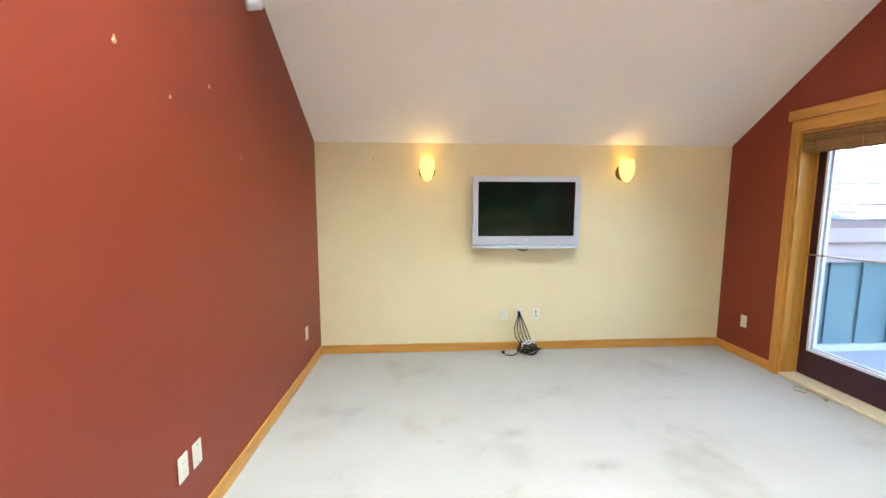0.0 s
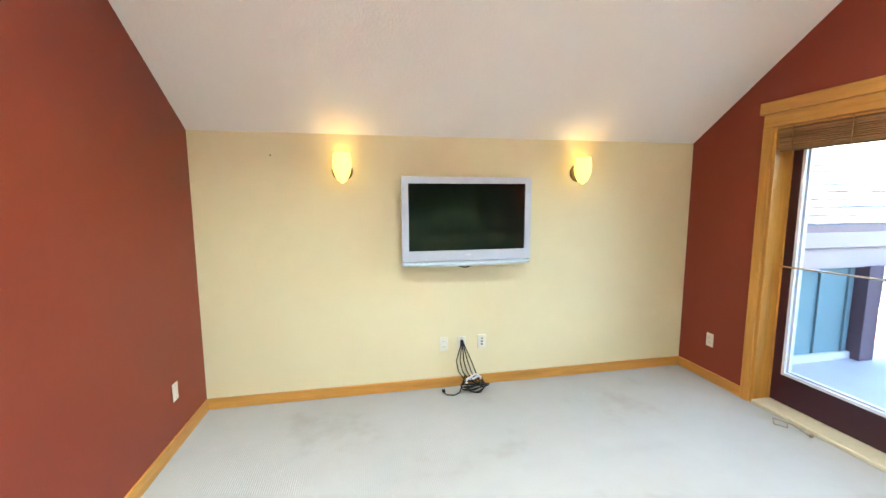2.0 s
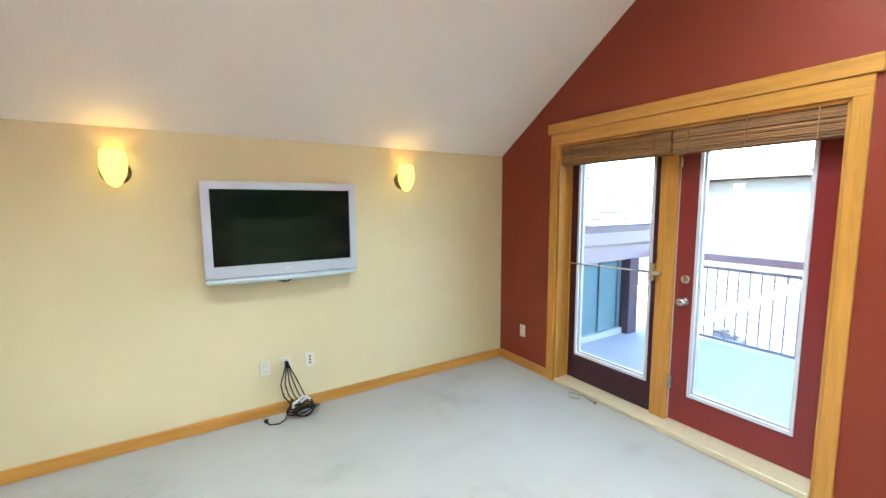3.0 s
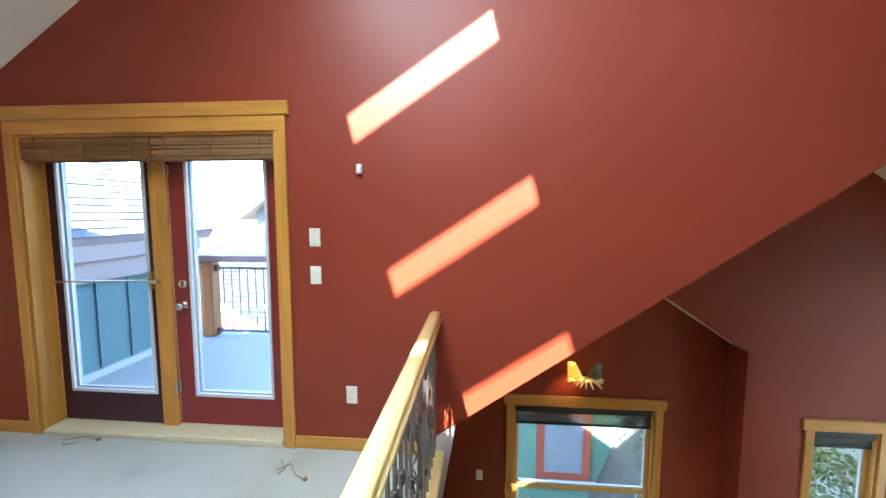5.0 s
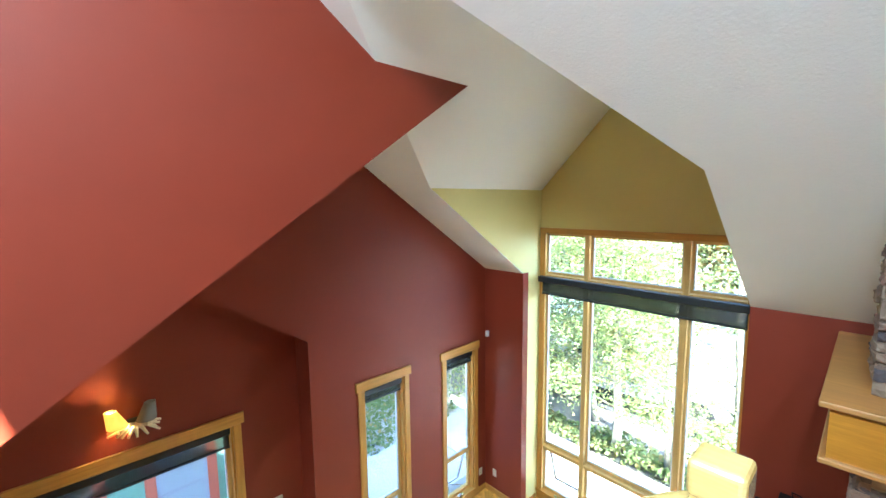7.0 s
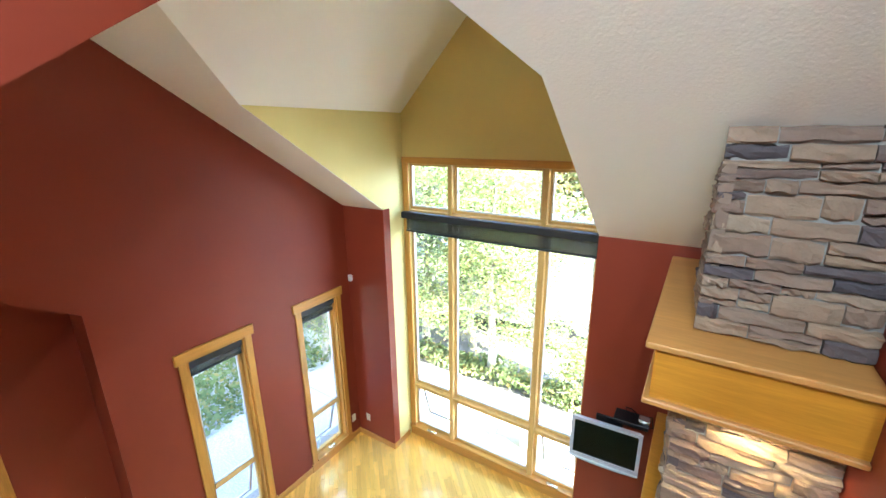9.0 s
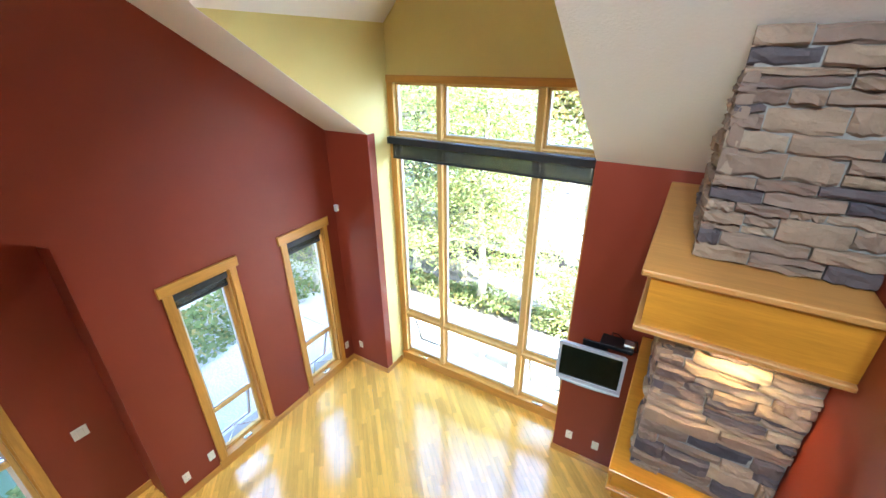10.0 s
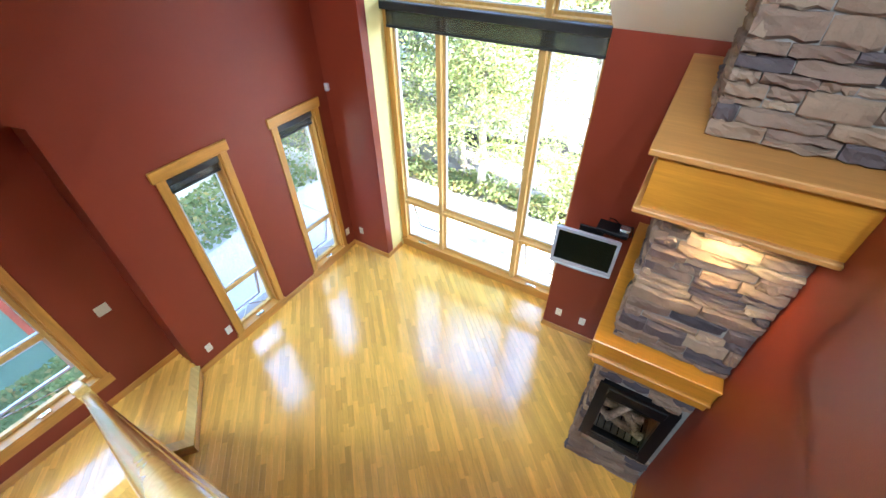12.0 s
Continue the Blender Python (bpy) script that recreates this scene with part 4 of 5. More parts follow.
def newel(name, x, y, z0, z1, label, oak):
    nw = thing(name, label, "newel post", "newel posts", (x, y, z0))
    h = z1 - z0
    part("post", boxes((-0.047, 0.047, -0.047, 0.047, 0, h - 0.085), bevel=0.004), oak, nw)
    part("cap", boxes((-0.051, 0.051, -0.051, 0.051, h - 0.08, h), bevel=0.014, seg=3), oak, nw)
    part("neck", boxes((-0.043, 0.043, -0.043, 0.043, h - 0.09, h - 0.076)), oak, nw)
    return nw


RY = 0.672
newel("newel_post", 1.0, RY, 0, 1.13, "square pale oak newel post at the loft edge", OAK_PALE)
rl = thing("loft_railing", "pale oak handrail on thin wrought iron balusters", "railing")
bm = bmesh.new()
sweep(bm, [(1.05, RY, 0.945), (2.0, RY, 0.945), (XD, RY, 0.945)], 0.088, 0.07)
part("handrail", bm, OAK_PALE, rl, "pale oak handrail", True)
part("nosing", boxes((1.0, XD, RY - 0.06, RY + 0.028, 0.002, 0.03), bevel=0.006), OAK_PALE, rl, "pale oak edge board")
x, k = 3.02, 0
knuckles = ((0.62,), (0.30, 0.62), (), (0.45,), (0.22, 0.74))
while x > 1.08:
    bm = bmesh.new()
    twist = k % 5 == 2
    if not twist:
        box(bm, x - 0.0065, x + 0.0065, RY - 0.0065, RY + 0.0065, 0.03, 0.88)
    else:
        box(bm, x - 0.0065, x + 0.0065, RY - 0.0065, RY + 0.0065, 0.03, 0.30)
        box(bm, x - 0.0065, x + 0.0065, RY - 0.0065, RY + 0.0065, 0.62, 0.88)
        for s4 in range(4):
            tube(bm, [(x + 0.028 * math.sin(math.pi * j / 12) * math.cos(s4 * 1.571 + j * 0.45), RY + 0.028 * math.sin(math.pi * j / 12) * math.sin(s4 * 1.571 + j * 0.45), 0.30 + 0.32 * j / 12) for j in range(13)], 0.004, 5)
    ba = part("baluster", bm, IRON, rl, "twisted basket baluster" if twist else "")
    for z in ((0.30, 0.62) if twist else knuckles[k % 5]):
        bm = bmesh.new()
        lathe(bm, [(0.010, -0.026), (0.017, -0.02), (0.011, -0.012), (0.019, 0.0), (0.011, 0.012), (0.017, 0.02), (0.010, 0.026)], (x, RY, z), 10)
        part("knuckle", bm, IRON, ba, smooth=True)
    x -= 0.105
    k += 1

# ---- stairs down to the landing ----
RISE, RUN, X0, SY0, SY1 = 2.58 / 14, 0.233, 1.0, -1.40, -0.45
st = thing("staircase", "straight oak staircase down from the loft", "stairs")
for i in range(1, 14):
    z, xa = -RISE * i, X0 + RUN * (i - 1)
    part("tread", boxes((xa - 0.0, xa + RUN + 0.025, SY0 + 0.03, SY1, z - 0.03, z), bevel=0.006), OAK, st)
    part("riser", boxes((xa, xa + 0.018, SY0 + 0.03, SY1, z, z + RISE - 0.03)), WHITE_V, st)
for y in (SY0, SY1):
    part("stringer", slab([(X0, -0.26), (X0, 0.02), (X0 + 0.05, 0.02), (X0 + 13 * RUN + 0.05, -2.42), (X0 + 13 * RUN + 0.05, ZPLAT), (X0 + 12 * RUN, ZPLAT)], [], lambda u, v, dd, y=y: (u, y + dd, v), 0.028), TRIM_X, st)
newel("newel_post", 0.885, -1.325, 0, 1.13, "square honey oak newel post at the stair head", OAK_GLOSS)
newel("newel_post", 4.13, -1.30, ZPLAT, -1.45, "square honey oak newel post at the stair foot", OAK_GLOSS)
sr = thing("stair_railing", "glossy pale oak stair handrail with iron balusters", "railing")
bm = bmesh.new()
ra, rb = Vector((0.93, -1.325, 1.03)), Vector((4.09, -1.30, -1.53))
sweep(bm, [ra, ra + (rb - ra) * 0.02 + Vector((0, 0, 0.012))] + [ra + (rb - ra) * (j / 10) for j in range(1, 11)], 0.085, 0.075)
part("handrail", bm, OAK_GLOSS, sr, "glossy oak handrail", True)
for i in range(1, 27):
    p = ra + (rb - ra) * (i / 27)
    zt = -RISE * (int((p.x - X0) / RUN) + 1)
    part("baluster", boxes((p.x - 0.0065, p.x + 0.0065, p.y - 0.0065, p.y + 0.0065, zt, p.z - 0.06)), IRON, sr)

# landing, one step above the great room
PL = [(XA, YALC), (XE - 0.03, YALC), (3.79, -1.55), (3.95, -1.36), (3.95, 0.9), (XA, 0.9)]
structure("landing_base", slab(PL, [], lambda u, v, dd: (u, v, dd + ZPLAT - 0.012), ZF - ZPLAT + 0.012), TRIM_X, "oak faced landing step")
pe = [Vector((XE - 0.03, YALC, 0)), Vector((3.79, -1.55, 0)), Vector((3.95, -1.36, 0))]
def offset_line(pts, k):
    """The line of points moved sideways by k, mitred at its corners."""
    side = []
    for a, b in zip(pts, pts[1:]):
        d = (b - a).normalized()
        side.append(Vector((d.y, -d.x, 0)))
    out = [pts[0] + side[0] * k]
    for p, m, n in zip(pts[1:-1], side, side[1:]):
        out.append(p + (m + n) * (k / (1 + m.dot(n))))
    return out + [pts[-1] + side[-1] * k]


far_side, near_side = offset_line(pe, 0.07), offset_line(pe, -0.022)
for i in range(2):
    bm = bmesh.new()
    lo = [far_side[i], far_side[i + 1], near_side[i + 1], near_side[i]]
    vs = [bm.verts.new((p.x, p.y, ZPLAT + 0.005)) for p in lo] + [bm.verts.new((p.x, p.y, ZPLAT - 0.026)) for p in lo]
    for q in ((0, 1, 2, 3), (7, 6, 5, 4), (0, 4, 5, 1), (1, 5, 6, 2), (2, 6, 7, 3), (3, 7, 4, 0)):
        bm.faces.new([vs[j] for j in q])
    structure("step_nosing", bm, OAK_GLOSS, "oak step nosing")

# ---- fireplace ----
FX0, FX1, FY = XG, 0.66, -3.47
fp = thing("fireplace", "stone fireplace with honey wood mantels", "fireplace", at=(0.33, -4.1, ZF))


def local(ob):
    ob.matrix_parent_inverse = Matrix.Translation(fp.location).inverted()
    return ob


local(part("chimney_core", boxes((FX0 + 0.002, FX1 - 0.03, YS + 0.003, FY - 0.03, -0.85, 1.565)), MORTAR, fp, "grey mortar bed"))
core = local(part("hearth_core", slab(rect(FX0 + 0.002, FX1 - 0.03, ZF, -1.16), [rect(0.07, 0.585, -2.28, -1.50)], lambda u, v, dd: (u, FY - 0.03 + dd, v), -1.34), MORTAR, fp, "grey mortar bed"))
local(part("lower_mantel", boxes((FX0 + 0.002, 0.78, YS + 0.003, -3.31, -0.90, -0.86), bevel=0.006), MAPLE_X, fp, "honey wood shelf"))
local(part("lower_mantel_fascia", boxes((FX0 + 0.002, 0.755, YS + 0.003, -3.335, -1.03, -0.90), bevel=0.004), MAPLE_X, fp))
local(part("lower_mantel_foot", boxes((FX0 + 0.002, 0.775, YS + 0.003, -3.315, -1.06, -1.03), (FX0 + 0.002, 0.735, YS + 0.003, -3.36, -1.16, -1.06), bevel=0.005), MAPLE_X, fp))
local(part("upper_mantel_top", boxes((FX0 + 0.002, 0.845, YS + 0.003, -3.215, 0.555, 0.59), bevel=0.008, seg=2), MAPLE_TOP, fp, "honey wood shelf"))
bm = boxes((FX0 + 0.002, 0.80, YS + 0.003, -3.255, 0.275, 0.555))
local(part("upper_mantel_body", bm, MAPLE_X, fp, "honey wood box beam"))
local(part("upper_mantel_trim", boxes((FX0 + 0.002, 0.83, YS + 0.003, -3.225, 0.245, 0.275), bevel=0.006), MAPLE_TOP, fp))
fb = local(part("firebox", slab(rect(0.035, 0.62, -2.31, -1.46), [rect(0.125, 0.53, -2.19, -1.63)], lambda u, v, dd: (u, FY + 0.012 + dd, v), -0.06), BLACK, fp, "black metal surround"))
part("louver", boxes((0.11, 0.545, FY - 0.008, FY + 0.018, -1.585, -1.50), bevel=0.004), BLACK, fb)
part("louver", boxes((0.11, 0.545, FY - 0.008, FY + 0.018, -2.28, -2.22), bevel=0.004), BLACK, fb)
gl = part("glass_front", boxes((0.115, 0.54, FY - 0.02, FY - 0.016, -2.20, -1.60)), GLASS, fb)
part("fire_chamber", boxes((0.075, 0.58, FY - 0.40, FY - 0.38, -2.27, -1.51), (0.075, 0.09, FY - 0.38, FY - 0.06, -2.27, -1.51), (0.565, 0.58, FY - 0.38, FY - 0.06, -2.27, -1.51), (0.09, 0.565, FY - 0.38, FY - 0.06, -2.27, -2.25)), plain("firebrick", (0.20, 0.165, 0.13), 0.9, vary=0.3, scale=12), fb)
LOGM = plain("ceramic_log", (0.38, 0.29, 0.20), 0.9, vary=0.5, scale=20, bumpy=0.5)
for k, (a, b_) in enumerate((((0.13, -3.60, -2.17), (0.53, -3.66, -2.13)), ((0.16, -3.72, -2.12), (0.50, -3.70, -2.05)), ((0.2, -3.58, -2.08), (0.42, -3.74, -1.95)), ((0.46, -3.58, -2.1), (0.28, -3.72, -1.92)))):
    bm = bmesh.new()
    a, b_ = Vector(a), Vector(b_)
    tube(bm, [a + (b_ - a) * t + Vector((0, 0, 0.012 * math.sin(9 * t + k))) for t in (0, 0.25, 0.5, 0.75, 1)], 0.038, 9, 0.03)
    part("log", bm, LOGM, fb, smooth=True)
part("grate", boxes(*[(0.13 + 0.06 * j, 0.14 + 0.06 * j, FY - 0.30, FY - 0.08, -2.235, -2.22) for j in range(7)]), BLACK, fb)
dl = local(part("downlight", boxes((0.30, 0.42, -3.38, -3.27, 0.236, 0.246), bevel=0.003), glow("warm_lamp_lens", (1.0, 0.75, 0.4), 2), fp, "small warm downlight"))


def stone_rows(parent, u0, u1, v0, v1, to3, rnd, skip=None):
    """Ledge stones in broken courses over a rectangle; to3(u, v, d) places them, d is out of the wall."""
    v = v0
    while v < v1 - 0.02:
        h = min(rnd.choice((0.05, 0.06, 0.07, 0.08, 0.095, 0.11)), v1 - v)
        if v1 - v - h < 0.04:
            h = v1 - v
        u = u0 - rnd.uniform(0, 0.15)
        while u < u1 - 0.01:
            ln = rnd.uniform(0.11, 0.34)
            a, b = max(u, u0), min(u + ln, u1)
            if u1 - b < 0.07:
                b = u1
            u = b
            if b - a < 0.025:
                continue
            pieces = [(v, v + h)]
            if h > 0.075 and rnd.random() < 0.35:
                c = v + h * rnd.uniform(0.32, 0.68)
                pieces = [(v, c), (c, v + h)]
            for c0, c1 in pieces:
                if skip and skip(a, b, c0, c1):
                    continue
                one_stone(parent, a, b, c0, c1, to3, rnd)
        v += h


def one_stone(parent, a, b, c0, c1, to3, rnd):
    g = rnd.uniform(0.002, 0.005)
    a, b, c0, c1 = a + g, b - g, c0 + g * 0.8, c1 - g * 0.8
    out = rnd.uniform(0.012, 0.052)
    lean, tip = rnd.uniform(-0.0055, 0.0055), rnd.uniform(-0.008, 0.008)
    bm = bmesh.new()
    nu = 5
    grid = []
    bow = [rnd.uniform(-0.008, 0.008) for _ in range(2 * nu + 2)]
    for i in range(nu + 1):
        t = i / nu
        col = []
        for j, s_ in enumerate((0, 0.15, 0.5, 0.85, 1)):
            uu = a + (b - a) * t
            vv = c0 + (c1 - c0) * s_ + (bow[i] if j < 2 else bow[nu + 1 + i] if j > 2 else 0) * (0.5 if i in (0, nu) else 1)
            end = i in (0, nu)
            dd = out + lean * (2 * t - 1) + tip * (2 * s_ - 1) - (0.015 if j in (0, 4) else 0) - (0.010 if end else 0) + rnd.uniform(-0.007, 0.007)
            if not end:
                uu += rnd.uniform(-0.004, 0.004)
            col.append(bm.verts.new(to3(uu, vv, dd)))
        grid.append(col)
    base = []
    for i in (0, nu):
        base.append([bm.verts.new(to3(a if i == 0 else b, c, -0.03)) for c in (c0, c1)])
    for i in range(nu):
        for j in range(4):
            bm.faces.new((grid[i][j], grid[i + 1][j], grid[i + 1][j + 1], grid[i][j + 1]))
    bm.faces.new([grid[i][0] for i in range(nu + 1)] + [base[1][0], base[0][0]])
    bm.faces.new([grid[i][4] for i in range(nu + 1)] + [base[1][1], base[0][1]])
    bm.faces.new([grid[0][j] for j in range(5)] + [base[0][1], base[0][0]])
    bm.faces.new([grid[nu][j] for j in range(5)] + [base[1][1], base[1][0]])
    local(part("stone", bm, STONE, parent))


rs = random.Random(11)
stone_rows(fp, FX0 + 0.004, FX1, 0.592, 1.58, lambda u, v, dd: (u, FY - 0.03 + dd, v), rs)
stone_rows(fp, FX0 + 0.004, FX1 + 0.02, -0.858, 0.243, lambda u, v, dd: (u, FY + 0.03 + dd, v), rs)
local(part("breast_core", boxes((FX0 + 0.002, FX1 - 0.01, YS + 0.003, FY + 0.03, -0.858, 0.243)), MORTAR, fp, "grey mortar bed"))
stone_rows(fp, FX0 + 0.004, FX1, ZF + 0.002, -1.17, lambda u, v, dd: (u, FY - 0.03 + dd, v), rs, lambda a, b, c0, c1: b > 0.04 and a < 0.615 and c1 > -2.30 and c0 < -1.47)
stone_rows(fp, YS + 0.01, FY, 0.592, 1.5, lambda u, v, dd: (FX1 - 0.03 + dd, u, v), rs, lambda a, b, c0, c1: c1 > z_south(0, a) - 0.01)
stone_rows(fp, YS + 0.01, FY + 0.05, -0.858, 0.243, lambda u, v, dd: (FX1 - 0.01 + dd, u, v), rs)
stone_rows(fp, YS + 0.01, FY, ZF + 0.002, -1.17, lambda u, v, dd: (FX1 - 0.03 + dd, u, v), rs)

# small television by the window with a set-top box on its bracket
tv2 = flat_tv("small_television", "small silver television on a swivel wall arm", (1.15, -4.62, -1.19), 0.60, 0.44, 0.03, 0.05, 0.06, 183, 0)
bm = boxes((-0.03, 0.03, 0.04, 0.22, -0.05, 0.05), (-0.12, 0.12, 0.205, 0.225, -0.12, 0.12), bevel=0.004)
part("wall_arm", bm, BLACK, tv2)
stb = thing("set_top_box", "black box with cables on the wall bracket", "media box", at=(0.98, -4.74, -0.965))
part("case", boxes((-0.16, 0.13, -0.08, 0.09, 0, 0.035), bevel=0.004), BLACK, stb)
part("bracket", boxes((-0.16, -0.07, -0.02, 0.06, 0.04, 0.075), bevel=0.004), CHROME, stb)
part("shelf", boxes((-0.15, 0.12, -0.108, 0.08, -0.012, 0), bevel=0.002), BLACK, stb)
bm = bmesh.new()
tube(bm, [(-0.1, -0.07, 0.03), (-0.17, -0.05, 0.06), (-0.19, -0.06, -0.05), (-0.1, -0.09, -0.12)], 0.006, 6)
tube(bm, [(0.04, -0.05, 0.04), (0.05, -0.06, 0.08), (0.0, -0.07, 0.07), (-0.05, -0.06, 0.04)], 0.006, 6)
part("cable", bm, BLACK, stb)

# antler wall lamp over the alcove window
al = thing("antler_lamp", "antler wall lamp with one lit amber shade", "wall lamp", at=(XA, -0.71, -0.17))
ANT = plain("antler_bone", (0.74, 0.61, 0.36), 0.5, vary=0.2, scale=25, bumpy=0.2)
rng = random.Random(8)
for k in range(11):
    a = math.pi * (0.95 + 1.1 * k / 10)
    ln = rng.uniform(0.15, 0.25)
    bm = bmesh.new()
    dy, dz = math.cos(a), math.sin(a) * 0.45 + 0.15
    tube(bm, [(-0.04, 0, 0), (-0.08 - 0.03 * rng.random(), dy * ln * 0.5, dz * ln * 0.5 + 0.015), (-0.10, dy * ln, dz * ln - 0.03)], 0.021, 7, 0.009)
    part("tine", bm, ANT, al, smooth=True)
part("back_plate", boxes((-0.04, 0, -0.06, 0.06, -0.05, 0.05), bevel=0.01), plain("aged_iron", (0.05, 0.04, 0.03), 0.6), al)
for y, lit, lean in ((0.12, True, 0.035), (-0.075, False, -0.03)):
    prof = [(0.072, 0.06), (0.04, 0.185)]
    bm = bmesh.new()
    n = 20
    rings = [[bm.verts.new((r * math.cos(2 * math.pi * i / n) - 0.11, y + r * math.sin(2 * math.pi * i / n) + lean * (z - 0.06) / 0.125, z)) for i in range(n)] for r, z in ((0.072, 0.05), (0.069, 0.05), (0.037, 0.19), (0.04, 0.19))]
    for r0, r1 in ((0, 3), (1, 2), (0, 1), (2, 3)):
        for i in range(n):
            bm.faces.new((rings[r0][i], rings[r0][(i + 1) % n], rings[r1][(i + 1) % n], rings[r1][i]))
    part("shade", bm, glow("amber_lamp_shade", (1.0, 0.42, 0.04), 0.09, (0.5, 0.3, 0.08)) if lit else plain("grey_lamp_shade", (0.25, 0.23, 0.18), 0.8), al, "lit amber shade" if lit else "unlit grey shade", True)
    bm = bmesh.new()
    lathe(bm, [(0.012, -0.01), (0.012, 0.05), (0.02, 0.06), (0.02, 0.10)], (-0.11, y, 0.0), 10)
    part("socket", bm, ANT, al)


# ---- outdoors ----
def ground_material():
    m, n, l, b = material("gravel_ground")
    v = coords(n, l)
    a = noise_node(n, l, v, 0.6, 4)
    c = noise_node(n, l, v, 30, 3)
    r = ramp(n, [(0.35, (0.11, 0.105, 0.10)), (0.6, (0.17, 0.165, 0.155)), (0.75, (0.07, 0.10, 0.04))])
    l.new(a.outputs["Fac"], r.inputs[0])
    l.new(r.outputs[0], b.inputs["Base Color"])
    bump(n, l, b, c.outputs["Fac"], 0.6, 0.02)
    b.inputs["Roughness"].default_value = 0.95
    return m


ZG = -3.05


def smooth(a, b, v):
    k = min(1.0, max(0.0, (v - a) / (b - a)))
    return k * k * (3 - 2 * k)


def zg(x, y):
    """The ground: level to the south, falling away beyond the alcove."""
    return ZG - 5.0 * smooth(6.0, 11.0, x) * smooth(-4.5, -2.0, y)


def ground_sheet():
    xs = [-400, -60, -20, -8] + [-4 + 0.75 * i for i in range(32)] + [24, 40, 90, 400]
    ys = [-400, -90, -40, -20] + [-12 + 0.8 * i for i in range(24)] + [10, 20, 60, 400]
    verts = [(x, y, zg(x, y)) for x in xs for y in ys]
    n = len(ys)
    faces = [(i * n + j, (i + 1) * n + j, (i + 1) * n + j + 1, i * n + j + 1) for i in range(len(xs) - 1) for j in range(n - 1)]
    me = bpy.data.meshes.new("ground")
    me.from_pydata(verts, [], faces)
    me.materials.append(ground_material())
    return tagged(new("ground", me), "pale gravel ground with planting", kind="structure")


ground_sheet()


def gravel_path():
    """Pale gravel beside the narrow windows, lying on the ground."""
    xs, ys = [4.75 + 0.35 * i for i in range(13)], [-7.0 + 0.35 * j for j in range(15)]
    n = len(ys)
    me = bpy.data.meshes.new("gravel_path")
    me.from_pydata([(x, y, zg(x, y) + 0.03) for x in xs for y in ys], [], [(i * n + j, (i + 1) * n + j, (i + 1) * n + j + 1, i * n + j + 1) for i in range(len(xs) - 1) for j in range(n - 1)])
    me.materials.append(plain("pale_gravel", (0.44, 0.43, 0.42), 0.95, vary=0.35, scale=45, bumpy=0.6))
    tagged(new("pavement_gravel", me), "pale grey gravel path beside the house", kind="structure")


gravel_path()
structure("road", boxes((-60, 60, -15.5, -9.0, ZG, ZG + 0.02)), plain("sunlit_asphalt", (0.042, 0.044, 0.05), 0.9, vary=0.15, scale=4, bumpy=0.3), "pale sunlit asphalt road")
structure("pavement", boxes((-4.0, 6.4, -7.2, -5.42, ZG, ZG + 0.06), bevel=0.01), PATIO, "pale concrete patio by the window")
tagged(mesh_object("patio_bench", boxes((2.4, 3.0, -6.3, -6.0, ZG + 0.36, ZG + 0.42), (2.43, 2.48, -6.28, -6.02, ZG + 0.06, ZG + 0.36), (2.92, 2.97, -6.28, -6.02, ZG + 0.06, ZG + 0.36), bevel=0.01), plain("grey_bench", (0.3, 0.3, 0.31), 0.6)), "low grey bench on the patio", "bench")


def tree(x, y, h, spread, leaves, leaf, seed, low=0.2, size=0.10):
    rnd = random.Random(seed)
    t = thing("tree", "slender leafy tree with a pale trunk" if leaf is LEAF else "leafy tree turning orange", "tree", "trees by the road", (x, y, zg(x, y)))
    bm = bmesh.new()
    pts = [Vector((0.06 * math.sin(i * 1.3 + seed), 0.06 * math.cos(i * 1.7 + seed), h * i / 7)) for i in range(8)]
    tube(bm, pts, 0.055 + 0.008 * h, 9, 0.015)
    tips = []
    limbs = 34 if y < -15 else 22
    for i in range(limbs):
        f = low + (0.95 - low) * i / (limbs - 1)
        a = i * 2.4 + rnd.random()
        p = Vector((0, 0, h * f))
        ln = spread * (1.15 - f * 0.75) * rnd.uniform(0.6, 1.1)
        q = p + Vector((math.cos(a) * ln, math.sin(a) * ln, ln * rnd.uniform(0.1, 0.45)))
        mid = (p + q) / 2 + Vector((0, 0, 0.08 * ln))
        tube(bm, [p, mid, q], 0.022, 5, 0.006)
        tips += [(p + q) / 2, mid, q, q]
    part("trunk", bm, BARK, t, smooth=True)
    verts, faces = [], []
    for i in range(leaves):
        c = rnd.choice(tips)
        g = Vector((rnd.gauss(0, 0.30), rnd.gauss(0, 0.30), rnd.gauss(0, 0.085))) * spread * 0.9
        c = c + g
        u = Vector((rnd.gauss(0, 1), rnd.gauss(0, 1), rnd.gauss(0, 0.5))).normalized()
        v = u.orthogonal().normalized()
        v.rotate(Matrix.Rotation(rnd.random() * 6.28, 3, u))
        s = size * rnd.uniform(0.6, 1.3)
        k = len(verts)
        verts += [c - u * s, c + v * s * 0.5, c + u * s, c - v * s * 0.5]
        faces.append((k, k + 1, k + 2, k + 3))
    me = bpy.data.meshes.new("crown")
    me.from_pydata([tuple(v) for v in verts], [], faces)
    me.materials.append(leaf)
    ob = new("crown", me)
    ob.parent = t
    return t


